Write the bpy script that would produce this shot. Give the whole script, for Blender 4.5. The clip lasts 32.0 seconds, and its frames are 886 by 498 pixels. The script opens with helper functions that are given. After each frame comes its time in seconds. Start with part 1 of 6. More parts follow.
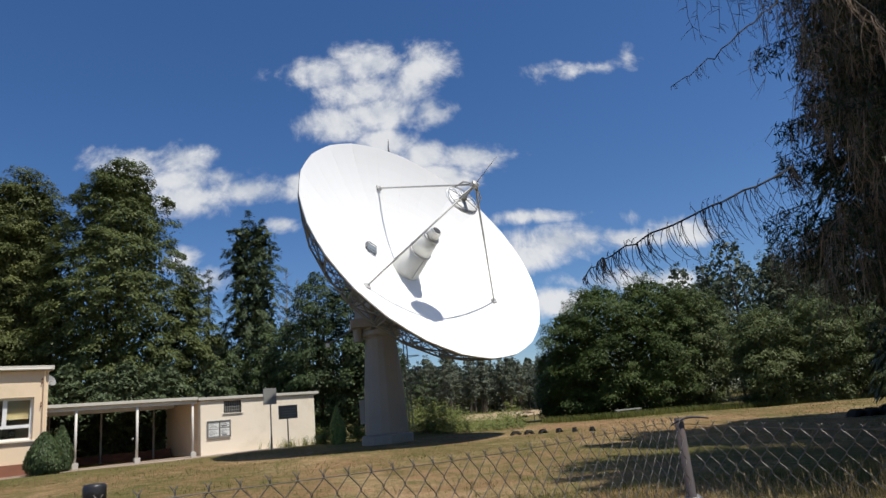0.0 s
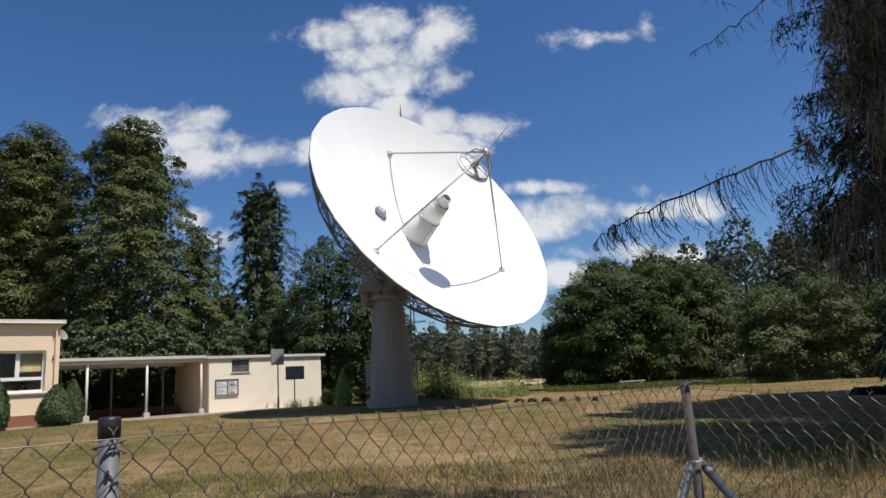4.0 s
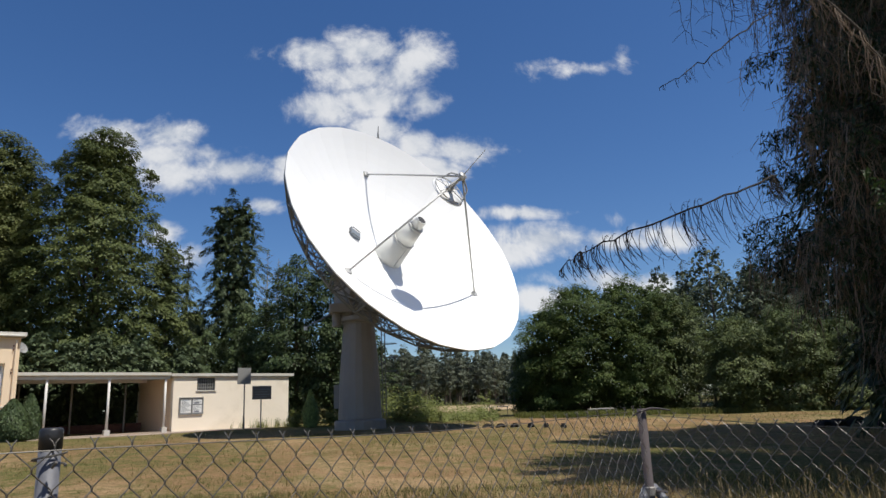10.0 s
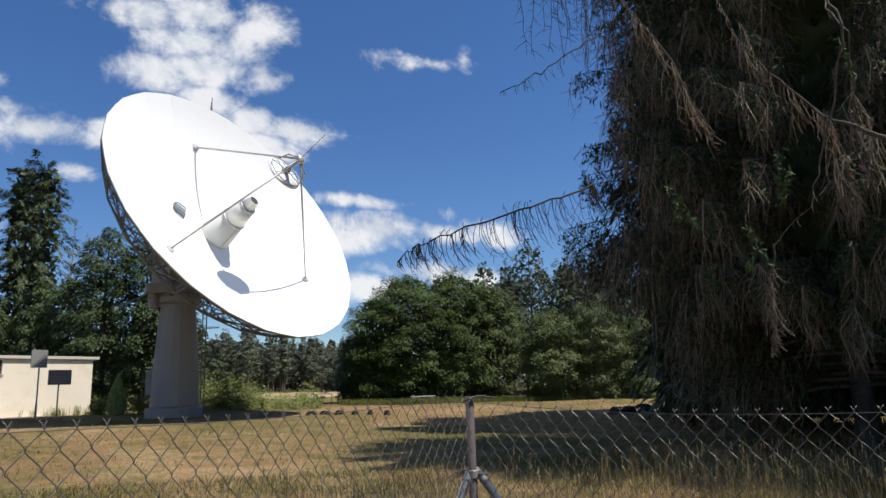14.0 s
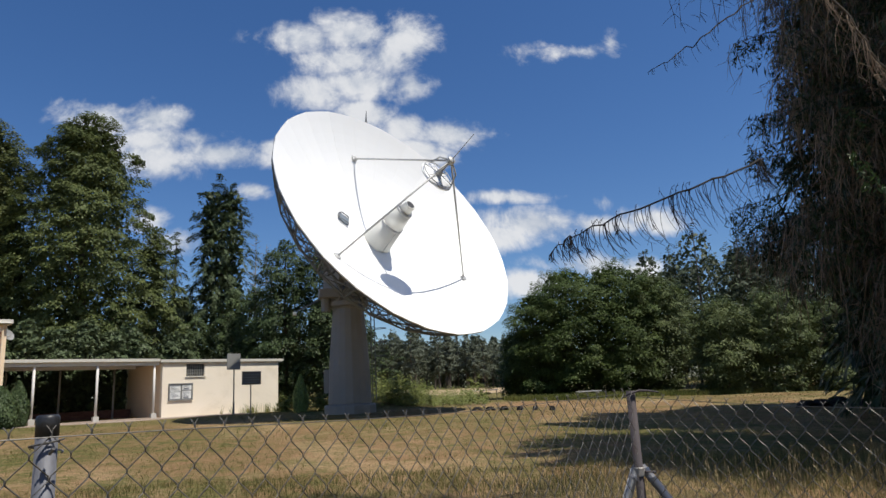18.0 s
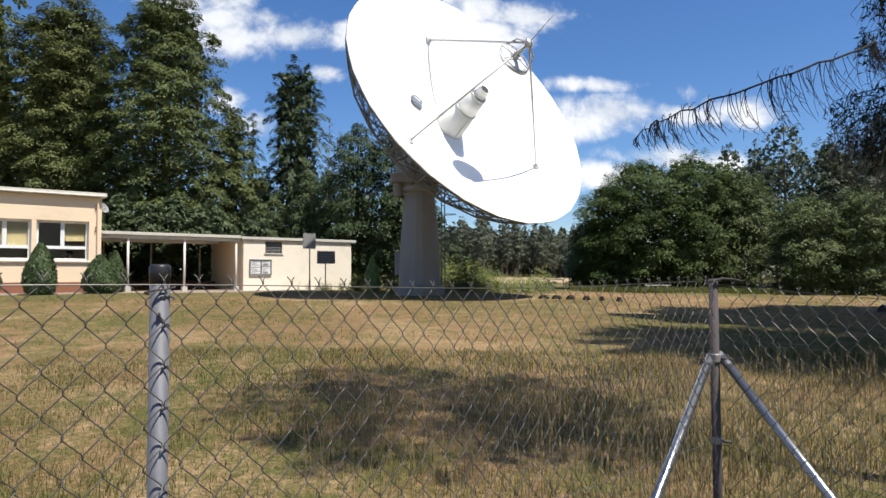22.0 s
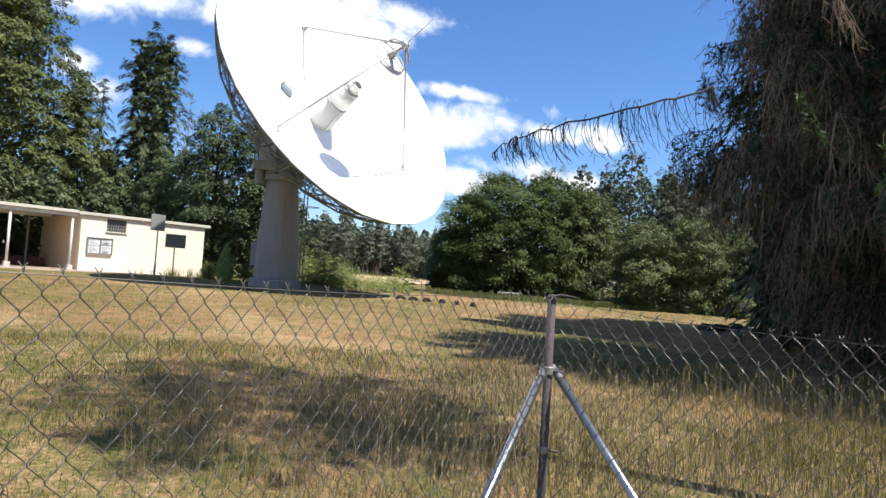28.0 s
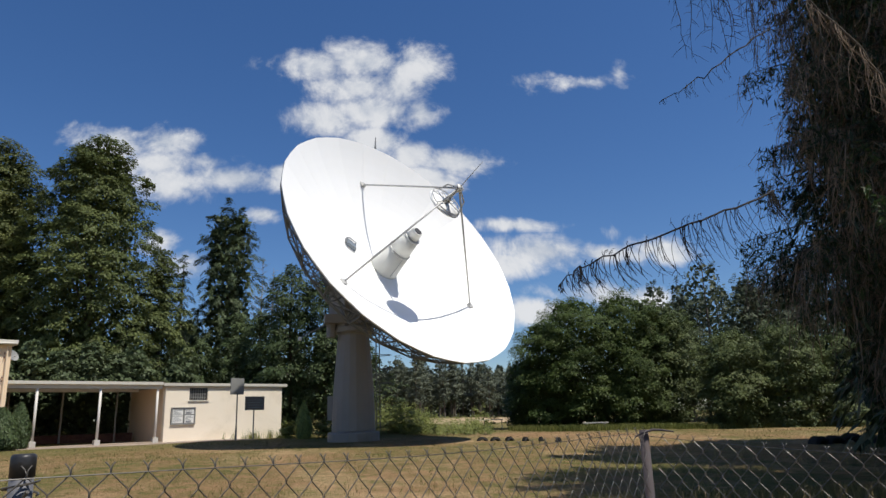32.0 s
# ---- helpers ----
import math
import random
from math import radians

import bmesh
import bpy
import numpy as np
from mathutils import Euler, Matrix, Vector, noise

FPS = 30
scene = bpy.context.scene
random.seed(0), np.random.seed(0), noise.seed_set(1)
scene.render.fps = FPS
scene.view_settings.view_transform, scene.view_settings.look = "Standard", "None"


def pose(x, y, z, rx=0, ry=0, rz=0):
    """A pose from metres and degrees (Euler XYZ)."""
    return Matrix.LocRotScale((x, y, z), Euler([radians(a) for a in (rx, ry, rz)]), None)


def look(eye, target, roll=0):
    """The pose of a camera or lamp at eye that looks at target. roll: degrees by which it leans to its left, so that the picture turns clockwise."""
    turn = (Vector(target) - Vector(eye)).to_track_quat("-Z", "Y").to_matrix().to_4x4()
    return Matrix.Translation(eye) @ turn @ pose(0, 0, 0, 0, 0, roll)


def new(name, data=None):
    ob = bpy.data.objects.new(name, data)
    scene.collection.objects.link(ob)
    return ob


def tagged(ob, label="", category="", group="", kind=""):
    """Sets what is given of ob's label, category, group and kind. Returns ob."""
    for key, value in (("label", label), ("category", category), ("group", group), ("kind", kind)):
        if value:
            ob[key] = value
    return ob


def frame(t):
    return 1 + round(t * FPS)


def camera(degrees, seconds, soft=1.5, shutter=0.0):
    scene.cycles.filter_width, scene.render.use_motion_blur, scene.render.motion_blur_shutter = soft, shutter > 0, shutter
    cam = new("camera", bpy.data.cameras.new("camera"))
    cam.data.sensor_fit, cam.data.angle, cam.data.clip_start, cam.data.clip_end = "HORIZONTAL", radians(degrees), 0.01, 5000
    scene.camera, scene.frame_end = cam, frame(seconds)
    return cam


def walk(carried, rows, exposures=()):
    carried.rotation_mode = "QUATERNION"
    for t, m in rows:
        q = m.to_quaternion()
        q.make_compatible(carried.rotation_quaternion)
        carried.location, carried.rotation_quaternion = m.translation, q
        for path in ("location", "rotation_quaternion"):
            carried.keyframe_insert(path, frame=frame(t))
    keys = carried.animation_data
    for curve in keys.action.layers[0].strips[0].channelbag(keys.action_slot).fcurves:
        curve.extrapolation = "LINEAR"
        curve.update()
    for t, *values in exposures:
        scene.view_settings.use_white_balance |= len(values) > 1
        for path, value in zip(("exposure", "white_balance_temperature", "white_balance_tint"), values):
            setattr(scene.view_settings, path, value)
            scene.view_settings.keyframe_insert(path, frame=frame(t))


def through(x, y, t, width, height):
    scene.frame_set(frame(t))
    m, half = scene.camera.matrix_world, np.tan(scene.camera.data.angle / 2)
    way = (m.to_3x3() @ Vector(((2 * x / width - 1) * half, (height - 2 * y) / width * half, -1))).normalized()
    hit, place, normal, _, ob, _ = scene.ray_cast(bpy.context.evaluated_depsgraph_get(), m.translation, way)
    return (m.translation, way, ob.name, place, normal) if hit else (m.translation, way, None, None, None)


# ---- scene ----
cam = camera(67.0, 32.0)
# seconds, eye x y z, yaw (to the left), pitch (up), roll
PATH = [
    (0, 0.021, -0.022, 1.666, -4.28, 14.08, -5.65),
    (0.5, 0.019, -0.018, 1.670, -3.12, 14.10, -5.97),
    (1, 0.018, -0.015, 1.669, -2.42, 14.02, -5.90),
    (1.5, 0.017, -0.009, 1.664, -1.89, 13.36, -5.82),
    (2, 0.021, -0.008, 1.657, -2.17, 12.47, -5.21),
    (2.5, 0.014, -0.008, 1.647, -2.83, 13.27, -3.93),
    (3, 0.011, -0.006, 1.631, -2.72, 12.52, -4.48),
    (3.5, 0.007, -0.003, 1.626, -2.79, 11.14, -4.13),
    (5.5, 0.006, -0.039, 1.622, -4.61, 12.94, -3.25),
    (6, 0.007, -0.042, 1.610, -2.98, 12.83, -3.97),
    (6.5, 0.015, -0.041, 1.602, -4.17, 11.47, -3.57),
    (7, 0.016, -0.040, 1.608, -2.18, 12.06, -3.52),
    (7.5, 0.023, -0.030, 1.611, -1.62, 12.72, -1.56),
    (8, 0.041, -0.024, 1.616, -5.68, 13.92, -2.33),
    (8.5, 0.046, -0.028, 1.621, -6.30, 13.93, -2.33),
    (9, 0.047, -0.034, 1.617, -5.85, 13.57, -2.73),
    (9.5, 0.048, -0.031, 1.618, -5.38, 13.39, -2.77),
    (10, 0.051, -0.034, 1.612, -5.62, 13.25, -2.54),
    (10.5, 0.050, -0.024, 1.610, -4.65, 12.55, -2.69),
    (11, 0.048, -0.030, 1.612, -3.96, 13.37, -2.73),
    (11.5, 0.044, -0.024, 1.611, -2.76, 13.82, -3.50),
    (12, 0.042, -0.028, 1.610, -1.32, 14.08, -3.11),
    (12.5, 0.045, -0.025, 1.613, -3.28, 13.46, -2.29),
    (13, 0.039, -0.046, 1.612, -4.80, 13.91, -2.71),
    (13.5, -0.031, -0.192, 1.603, -10.21, 13.61, -2.33),
    (14, -0.001, -0.049, 1.614, -20.11, 11.64, -2.19),
    (14.5, -0.024, 0.036, 1.646, -8.82, 8.70, -3.37),
    (15, -0.010, 0.015, 1.629, -3.25, 10.08, -1.71),
    (15.5, 0.008, -0.002, 1.627, 1.18, 12.46, -1.62),
    (17.5, 0.046, -0.030, 1.614, -2.85, 11.85, -2.74),
    (18, 0.039, -0.043, 1.613, -6.54, 11.88, -3.00),
    (18.5, 0.020, -0.045, 1.614, -4.80, 12.90, -2.39),
    (19, 0.019, -0.047, 1.599, -4.02, 11.42, -1.85),
    (19.5, 0.010, -0.039, 1.592, -2.52, 9.97, -1.26),
    (20, -0.003, -0.024, 1.586, -1.41, 8.57, -0.65),
    (20.5, -0.019, -0.030, 1.575, -1.02, 7.15, 0.75),
    (21, -0.024, -0.027, 1.569, -0.44, 6.24, 1.00),
    (21.5, -0.020, -0.035, 1.574, 1.33, 5.53, -0.61),
    (22, -0.012, -0.015, 1.572, -0.29, 2.51, -0.29),
    (22.5, -0.006, -0.011, 1.592, -0.09, 4.67, 0.59),
    (23, 0.000, 0.000, 1.600, 0.00, 5.60, 0.20),
    (23.5, 0.016, 0.005, 1.599, -1.33, 5.30, -0.18),
    (24, 0.014, 0.013, 1.599, -3.54, 4.66, 1.18),
    (24.5, 0.023, 0.043, 1.608, -9.98, 5.44, 1.93),
    (25, 0.017, 0.024, 1.606, -11.19, 3.54, 3.34),
    (25.5, 0.010, -0.002, 1.608, -11.54, 3.55, 3.50),
    (27.5, 0.044, 0.034, 1.600, -10.42, 3.08, 4.13),
    (28, 0.050, 0.031, 1.597, -12.03, 2.70, 3.65),
    (28.5, 0.038, 0.043, 1.608, -7.54, 3.48, 2.82),
    (29, 0.006, -0.034, 1.611, -5.06, 3.73, 1.62),
    (29.5, 0.001, -0.063, 1.585, -4.75, 4.08, -1.67),
    (30, 0.013, -0.063, 1.587, -4.00, 8.64, -2.12),
    (30.5, 0.021, -0.042, 1.589, -4.52, 11.06, -2.16),
    (31, 0.031, -0.029, 1.587, -4.61, 11.42, -2.63),
    (31.5, 0.041, -0.007, 1.603, -5.63, 13.09, -2.05),
    (32, 0.046, 0.040, 1.643, -6.03, 14.20, -1.99),
]


def view(x, y, z, yaw, pitch, roll):
    a, b = radians(yaw), radians(pitch)
    ahead = Vector((-math.sin(a) * math.cos(b), math.cos(a) * math.cos(b), math.sin(b)))
    eye = Vector((x, y, z))
    return look(eye, eye + ahead, roll)


EXPOSURES = [(0, 0.0), (5.5, 0.03), (13.4, 0.02), (14.2, 0.25), (15, 0.21), (15.5, 0.05), (19, 0.03), (20, 0.17), (22, 0.46), (24, 0.42), (25, 0.55),
             (28, 0.86), (29, 0.68), (30, 0.35), (31, 0.07), (32, 0.0)]
walk(cam, [(r[0], view(*r[1:])) for r in PATH], EXPOSURES)

# ---- sky, clouds and sun ----
SUN_EL, SUN_AZ = radians(63), radians(55)          # height; turn from -y towards +x
sun_way = Vector((math.cos(SUN_EL) * math.sin(SUN_AZ), -math.cos(SUN_EL) * math.cos(SUN_AZ), math.sin(SUN_EL)))
sun_data = bpy.data.lights.new("sun", "SUN")
sun_data.energy, sun_data.angle, sun_data.color = 4.85, radians(0.55), (1.0, 0.95, 0.86)
sun = new("sun", sun_data)
sun.matrix_world = Matrix.Translation((0, 0, 60)) @ sun_way.to_track_quat("Z", "Y").to_matrix().to_4x4()

world = bpy.data.worlds.new("world")
scene.world = world
world.use_nodes = True


class Tree:
    """Short hand for node trees."""

    def __init__(self, nt):
        self.nt = nt
        nt.nodes.clear()

    def add(self, kind, ins=None):
        n = self.nt.nodes.new(kind)
        for k, v in (ins or {}).items():
            self.put(n.inputs[k], v)
        return n

    def put(self, socket, v):
        if isinstance(v, bpy.types.NodeSocket):
            self.nt.links.new(v, socket)
        elif isinstance(v, bpy.types.Node):
            self.nt.links.new(v.outputs[0], socket)
        else:
            socket.default_value = v

    def math(self, op, a, b=0.0, c=0.0, clamp=False):
        n = self.add("ShaderNodeMath", {0: a, 1: b, 2: c})
        n.operation, n.use_clamp = op, clamp
        return n.outputs[0]

    def noise(self, vec, scale, detail=4.0, rough=0.55, dist=0.0):
        return self.add("ShaderNodeTexNoise", {"Vector": vec, "Scale": scale, "Detail": detail, "Roughness": rough, "Distortion": dist})

    def mix(self, f, a, b):
        n = self.add("ShaderNodeMix")
        n.data_type = "RGBA"
        self.put(n.inputs[0], f), self.put(n.inputs[6], a), self.put(n.inputs[7], b)
        return n.outputs[2]

    def ramp(self, f, lo, hi):
        n = self.add("ShaderNodeMapRange", {0: f, 1: lo, 2: hi, 3: 0.0, 4: 1.0})
        n.interpolation_type = "SMOOTHSTEP"
        return n.outputs[0]


def cloudy_sky():
    t = Tree(world.node_tree)
    sky = t.add("ShaderNodeTexSky")
    sky.sky_type, sky.sun_disc, sky.sun_elevation, sky.sun_rotation = "NISHITA", False, SUN_EL, math.pi - SUN_AZ
    sky.altitude, sky.air_density, sky.dust_density, sky.ozone_density = 100.0, 1.0, 0.4, 2.5
    way = t.add("ShaderNodeTexCoord").outputs["Generated"]
    xyz = t.add("ShaderNodeSeparateXYZ", {0: way})
    ahead = t.math("MAXIMUM", t.math("ABSOLUTE", xyz.outputs[1]), 0.05)
    u, v = t.math("DIVIDE", xyz.outputs[0], ahead), t.math("DIVIDE", xyz.outputs[2], ahead)
    flat = t.add("ShaderNodeCombineXYZ", {0: u, 1: v, 2: xyz.outputs[1]}).outputs[0]
    big = t.noise(flat, 7.5, 7.0, 0.62, 0.35)
    fine = t.noise(flat, 24.0, 6.0, 0.62, 0.3)
    body = None
    # centre u v, half width and height, lean of the cloud heaps
    for cu, cv, ru, rv, lean, power in CLOUDS:
        du, dv = t.math("SUBTRACT", u, cu), t.math("SUBTRACT", v, cv)
        c, s = math.cos(lean), math.sin(lean)
        a = t.math("DIVIDE", t.math("ADD", t.math("MULTIPLY", du, c), t.math("MULTIPLY", dv, s)), ru)
        b = t.math("DIVIDE", t.math("SUBTRACT", t.math("MULTIPLY", dv, c), t.math("MULTIPLY", du, s)), rv)
        r = t.math("SQRT", t.math("ADD", t.math("MULTIPLY", a, a), t.math("MULTIPLY", b, b)))
        one = t.math("MULTIPLY", t.math("SUBTRACT", 1.0, r), power)
        body = one if body is None else t.math("MAXIMUM", body, one)
    body = t.math("MAXIMUM", body, -1.0)
    torn = t.math("ADD", t.math("MULTIPLY", t.math("SUBTRACT", big.outputs[0], 0.5), 2.35),
                  t.math("MULTIPLY", t.math("SUBTRACT", fine.outputs[0], 0.5), 1.0))
    cover = t.ramp(t.math("ADD", body, torn), -0.1, 0.72)
    # fair-weather heaps behind the onlooker
    back = t.noise(way, 3.2, 6.0, 0.6)
    behind = t.math("MULTIPLY", t.ramp(back.outputs[0], 0.55, 0.68), t.ramp(t.math("MULTIPLY", xyz.outputs[1], -1.0), 0.05, 0.3))
    cover = t.math("MAXIMUM", cover, t.math("MULTIPLY", behind, t.ramp(xyz.outputs[2], 0.02, 0.2)))
    shade = t.ramp(t.math("ADD", t.math("MULTIPLY", big.outputs[0], 0.75), t.math("MULTIPLY", fine.outputs[0], 0.35)), 0.38, 0.66)
    white = t.mix(shade, (4.7, 5.3, 6.3, 1), (8.3, 8.4, 8.6, 1))
    tone = t.add("ShaderNodeHueSaturation", {"Hue": 0.503, "Saturation": 1.22, "Value": 0.97, "Color": sky.outputs[0]})
    deep = t.add("ShaderNodeVectorMath", {0: tone.outputs[0], 1: (0.92, 0.99, 1.12)})
    deep.operation = "MULTIPLY"
    colour = t.mix(t.math("MULTIPLY", cover, 0.94), deep.outputs[0], white)
    bg = t.add("ShaderNodeBackground", {"Color": colour, "Strength": 0.093})
    t.put(t.add("ShaderNodeOutputWorld").inputs[0], bg.outputs[0])


# centre across and up, half width and height, lean, weight
CLOUDS = [
    (0.04, 0.53, 0.06, 0.045, -0.05, 0.85),
    (-0.022, 0.526, 0.088, 0.040, 0.05, 0.80),
    (-0.322, 0.394, 0.080, 0.031, 0.05, 0.80),
    (-0.251, 0.396, 0.060, 0.026, 0.05, 0.70),
    (-0.095, 0.566, 0.068, 0.036, -0.05, 0.95),
    (-0.016, 0.575, 0.089, 0.038, -0.05, 0.95),
    (0.068, 0.562, 0.056, 0.05, -0.05, 0.95),
    (-0.068, 0.526, 0.052, 0.029, -0.05, 0.60),
    (-0.079, 0.471, 0.063, 0.032, -0.05, 0.95),
    (0.000, 0.487, 0.088, 0.039, -0.05, 0.90),
    (0.078, 0.483, 0.041, 0.037, -0.05, 0.85),
    (0.007, 0.434, 0.056, 0.029, -0.05, 0.90),
    (0.136, 0.399, 0.076, 0.031, -0.05, 1.00),
    (0.065, 0.412, 0.043, 0.029, -0.05, 0.90),
    (0.089, 0.368, 0.060, 0.029, -0.05, 0.95),
    (-0.405, 0.424, 0.072, 0.038, -0.05, 1.05),
    (-0.315, 0.430, 0.072, 0.031, -0.05, 1.0),
    (-0.317, 0.362, 0.084, 0.035, -0.05, 1.00),
    (-0.214, 0.371, 0.095, 0.03, -0.05, 1.05),
    (-0.138, 0.380, 0.05, 0.02, -0.05, 0.95),
    (-0.375, 0.383, 0.045, 0.031, -0.05, 0.80),
    (-0.172, 0.311, 0.032, 0.016, -0.05, 0.90),
    (-0.320, 0.268, 0.033, 0.023, -0.05, 0.90),
    (-0.274, 0.230, 0.063, 0.026, -0.05, 1.00),
    (0.224, 0.292, 0.084, 0.014, -0.05, 0.85),
    (0.262, 0.250, 0.095, 0.033, -0.05, 1.05),
    (0.205, 0.231, 0.06, 0.022, -0.05, 0.95),
    (0.372, 0.243, 0.085, 0.019, -0.05, 0.95),
    (0.372, 0.178, 0.105, 0.024, -0.05, 1.05),
    (0.456, 0.247, 0.074, 0.023, -0.05, 0.95),
    (0.262, 0.150, 0.06, 0.024, -0.05, 1.00),
    (0.359, 0.543, 0.063, 0.012, 0.17, 0.45),
    (0.418, 0.565, 0.015, 0.029, -0.05, 0.45),
    (0.278, 0.542, 0.036, 0.017, -0.05, 0.33),
    (0.376, 0.281, 0.016, 0.015, -0.05, 0.30),
]

cloudy_sky()


# ---- materials ----
def mat(name, c1, c2, scale=3.0, rough=0.7, metal=0.0, bump=0.15, fine=40.0, spread=0.5, vary=0.0, island=False,
        coord="Object", dirt=None, subsurface=0.0, specular=0.5):
    """Two tones mixed by coarse and fine noise, with fine relief; vary: change from piece to piece."""
    m = bpy.data.materials.new(name)
    m.use_nodes = True
    t = Tree(m.node_tree)
    geo = t.add("ShaderNodeNewGeometry")
    pos = geo.outputs["Position"] if coord == "World" else t.add("ShaderNodeTexCoord").outputs["Object"]
    n1, n2 = t.noise(pos, scale, 5.0), t.noise(pos, fine, 3.0, 0.6)
    f = t.math("ADD", t.math("MULTIPLY", t.math("SUBTRACT", n1.outputs[0], 0.5), 2.2 * spread),
               t.math("MULTIPLY", t.math("SUBTRACT", n2.outputs[0], 0.5), 1.2 * spread))
    f = t.math("ADD", f, 0.5, clamp=True)
    colour = t.mix(f, (*c1, 1), (*c2, 1))
    if dirt:
        spots = t.ramp(t.noise(pos, scale * 0.45, 6.0, 0.7, 0.6).outputs[0], 0.52, 0.72)
        colour = t.mix(t.math("MULTIPLY", spots, dirt[3]), colour, (*dirt[:3], 1))
    if vary:
        rnd = geo.outputs["Random Per Island"] if island else t.add("ShaderNodeObjectInfo").outputs["Random"]
        val = t.math("ADD", t.math("MULTIPLY", rnd, 2 * vary), 1 - vary)
        hue = t.math("ADD", t.math("MULTIPLY", rnd, 0.05 * vary), 0.5 - 0.025 * vary)
        colour = t.add("ShaderNodeHueSaturation", {"Hue": hue, "Value": val, "Color": colour}).outputs[0]
    bs = t.add("ShaderNodeBsdfPrincipled", {"Base Color": colour, "Roughness": rough, "Metallic": metal, "Specular IOR Level": specular})
    if bump:
        b = t.add("ShaderNodeBump", {"Height": n2.outputs[0], "Strength": bump, "Distance": 0.02})
        t.put(bs.inputs["Normal"], b.outputs[0])
    t.put(t.add("ShaderNodeOutputMaterial").inputs[0], bs.outputs[0])
    return m


def leaf_mat(name, c1, c2, scale=0.35, vary=0.22, through=0.22, rough=0.55, dry=None):
    """Foliage: tone by place in the crown and by leaf; some light passes through."""
    m = bpy.data.materials.new(name)
    m.use_nodes = True
    t = Tree(m.node_tree)
    geo = t.add("ShaderNodeNewGeometry")
    n1 = t.noise(geo.outputs["Position"], scale, 3.0)
    rnd = geo.outputs["Random Per Island"]
    f = t.math("ADD", t.math("MULTIPLY", t.math("SUBTRACT", n1.outputs[0], 0.5), 2.0), t.math("ADD", t.math("MULTIPLY", rnd, 0.5), 0.25), clamp=True)
    colour = t.mix(f, (*c1, 1), (*c2, 1))
    if dry:
        colour = t.mix(t.ramp(t.noise(geo.outputs["Position"], dry[3], 4.0, 0.6).outputs[0], dry[4], dry[5]), colour, (*dry[:3], 1))
    val = t.math("ADD", t.math("MULTIPLY", rnd, 2 * vary), 1 - vary)
    colour = t.add("ShaderNodeHueSaturation", {"Value": val, "Color": colour}).outputs[0]
    bs = t.add("ShaderNodeBsdfPrincipled", {"Base Color": colour, "Roughness": rough, "Specular IOR Level": 0.25})
    tr = t.add("ShaderNodeBsdfTranslucent", {"Color": colour})
    mx = t.add("ShaderNodeMixShader", {0: through, 1: bs.outputs[0], 2: tr.outputs[0]})
    t.put(t.add("ShaderNodeOutputMaterial").inputs[0], mx.outputs[0])
    return m


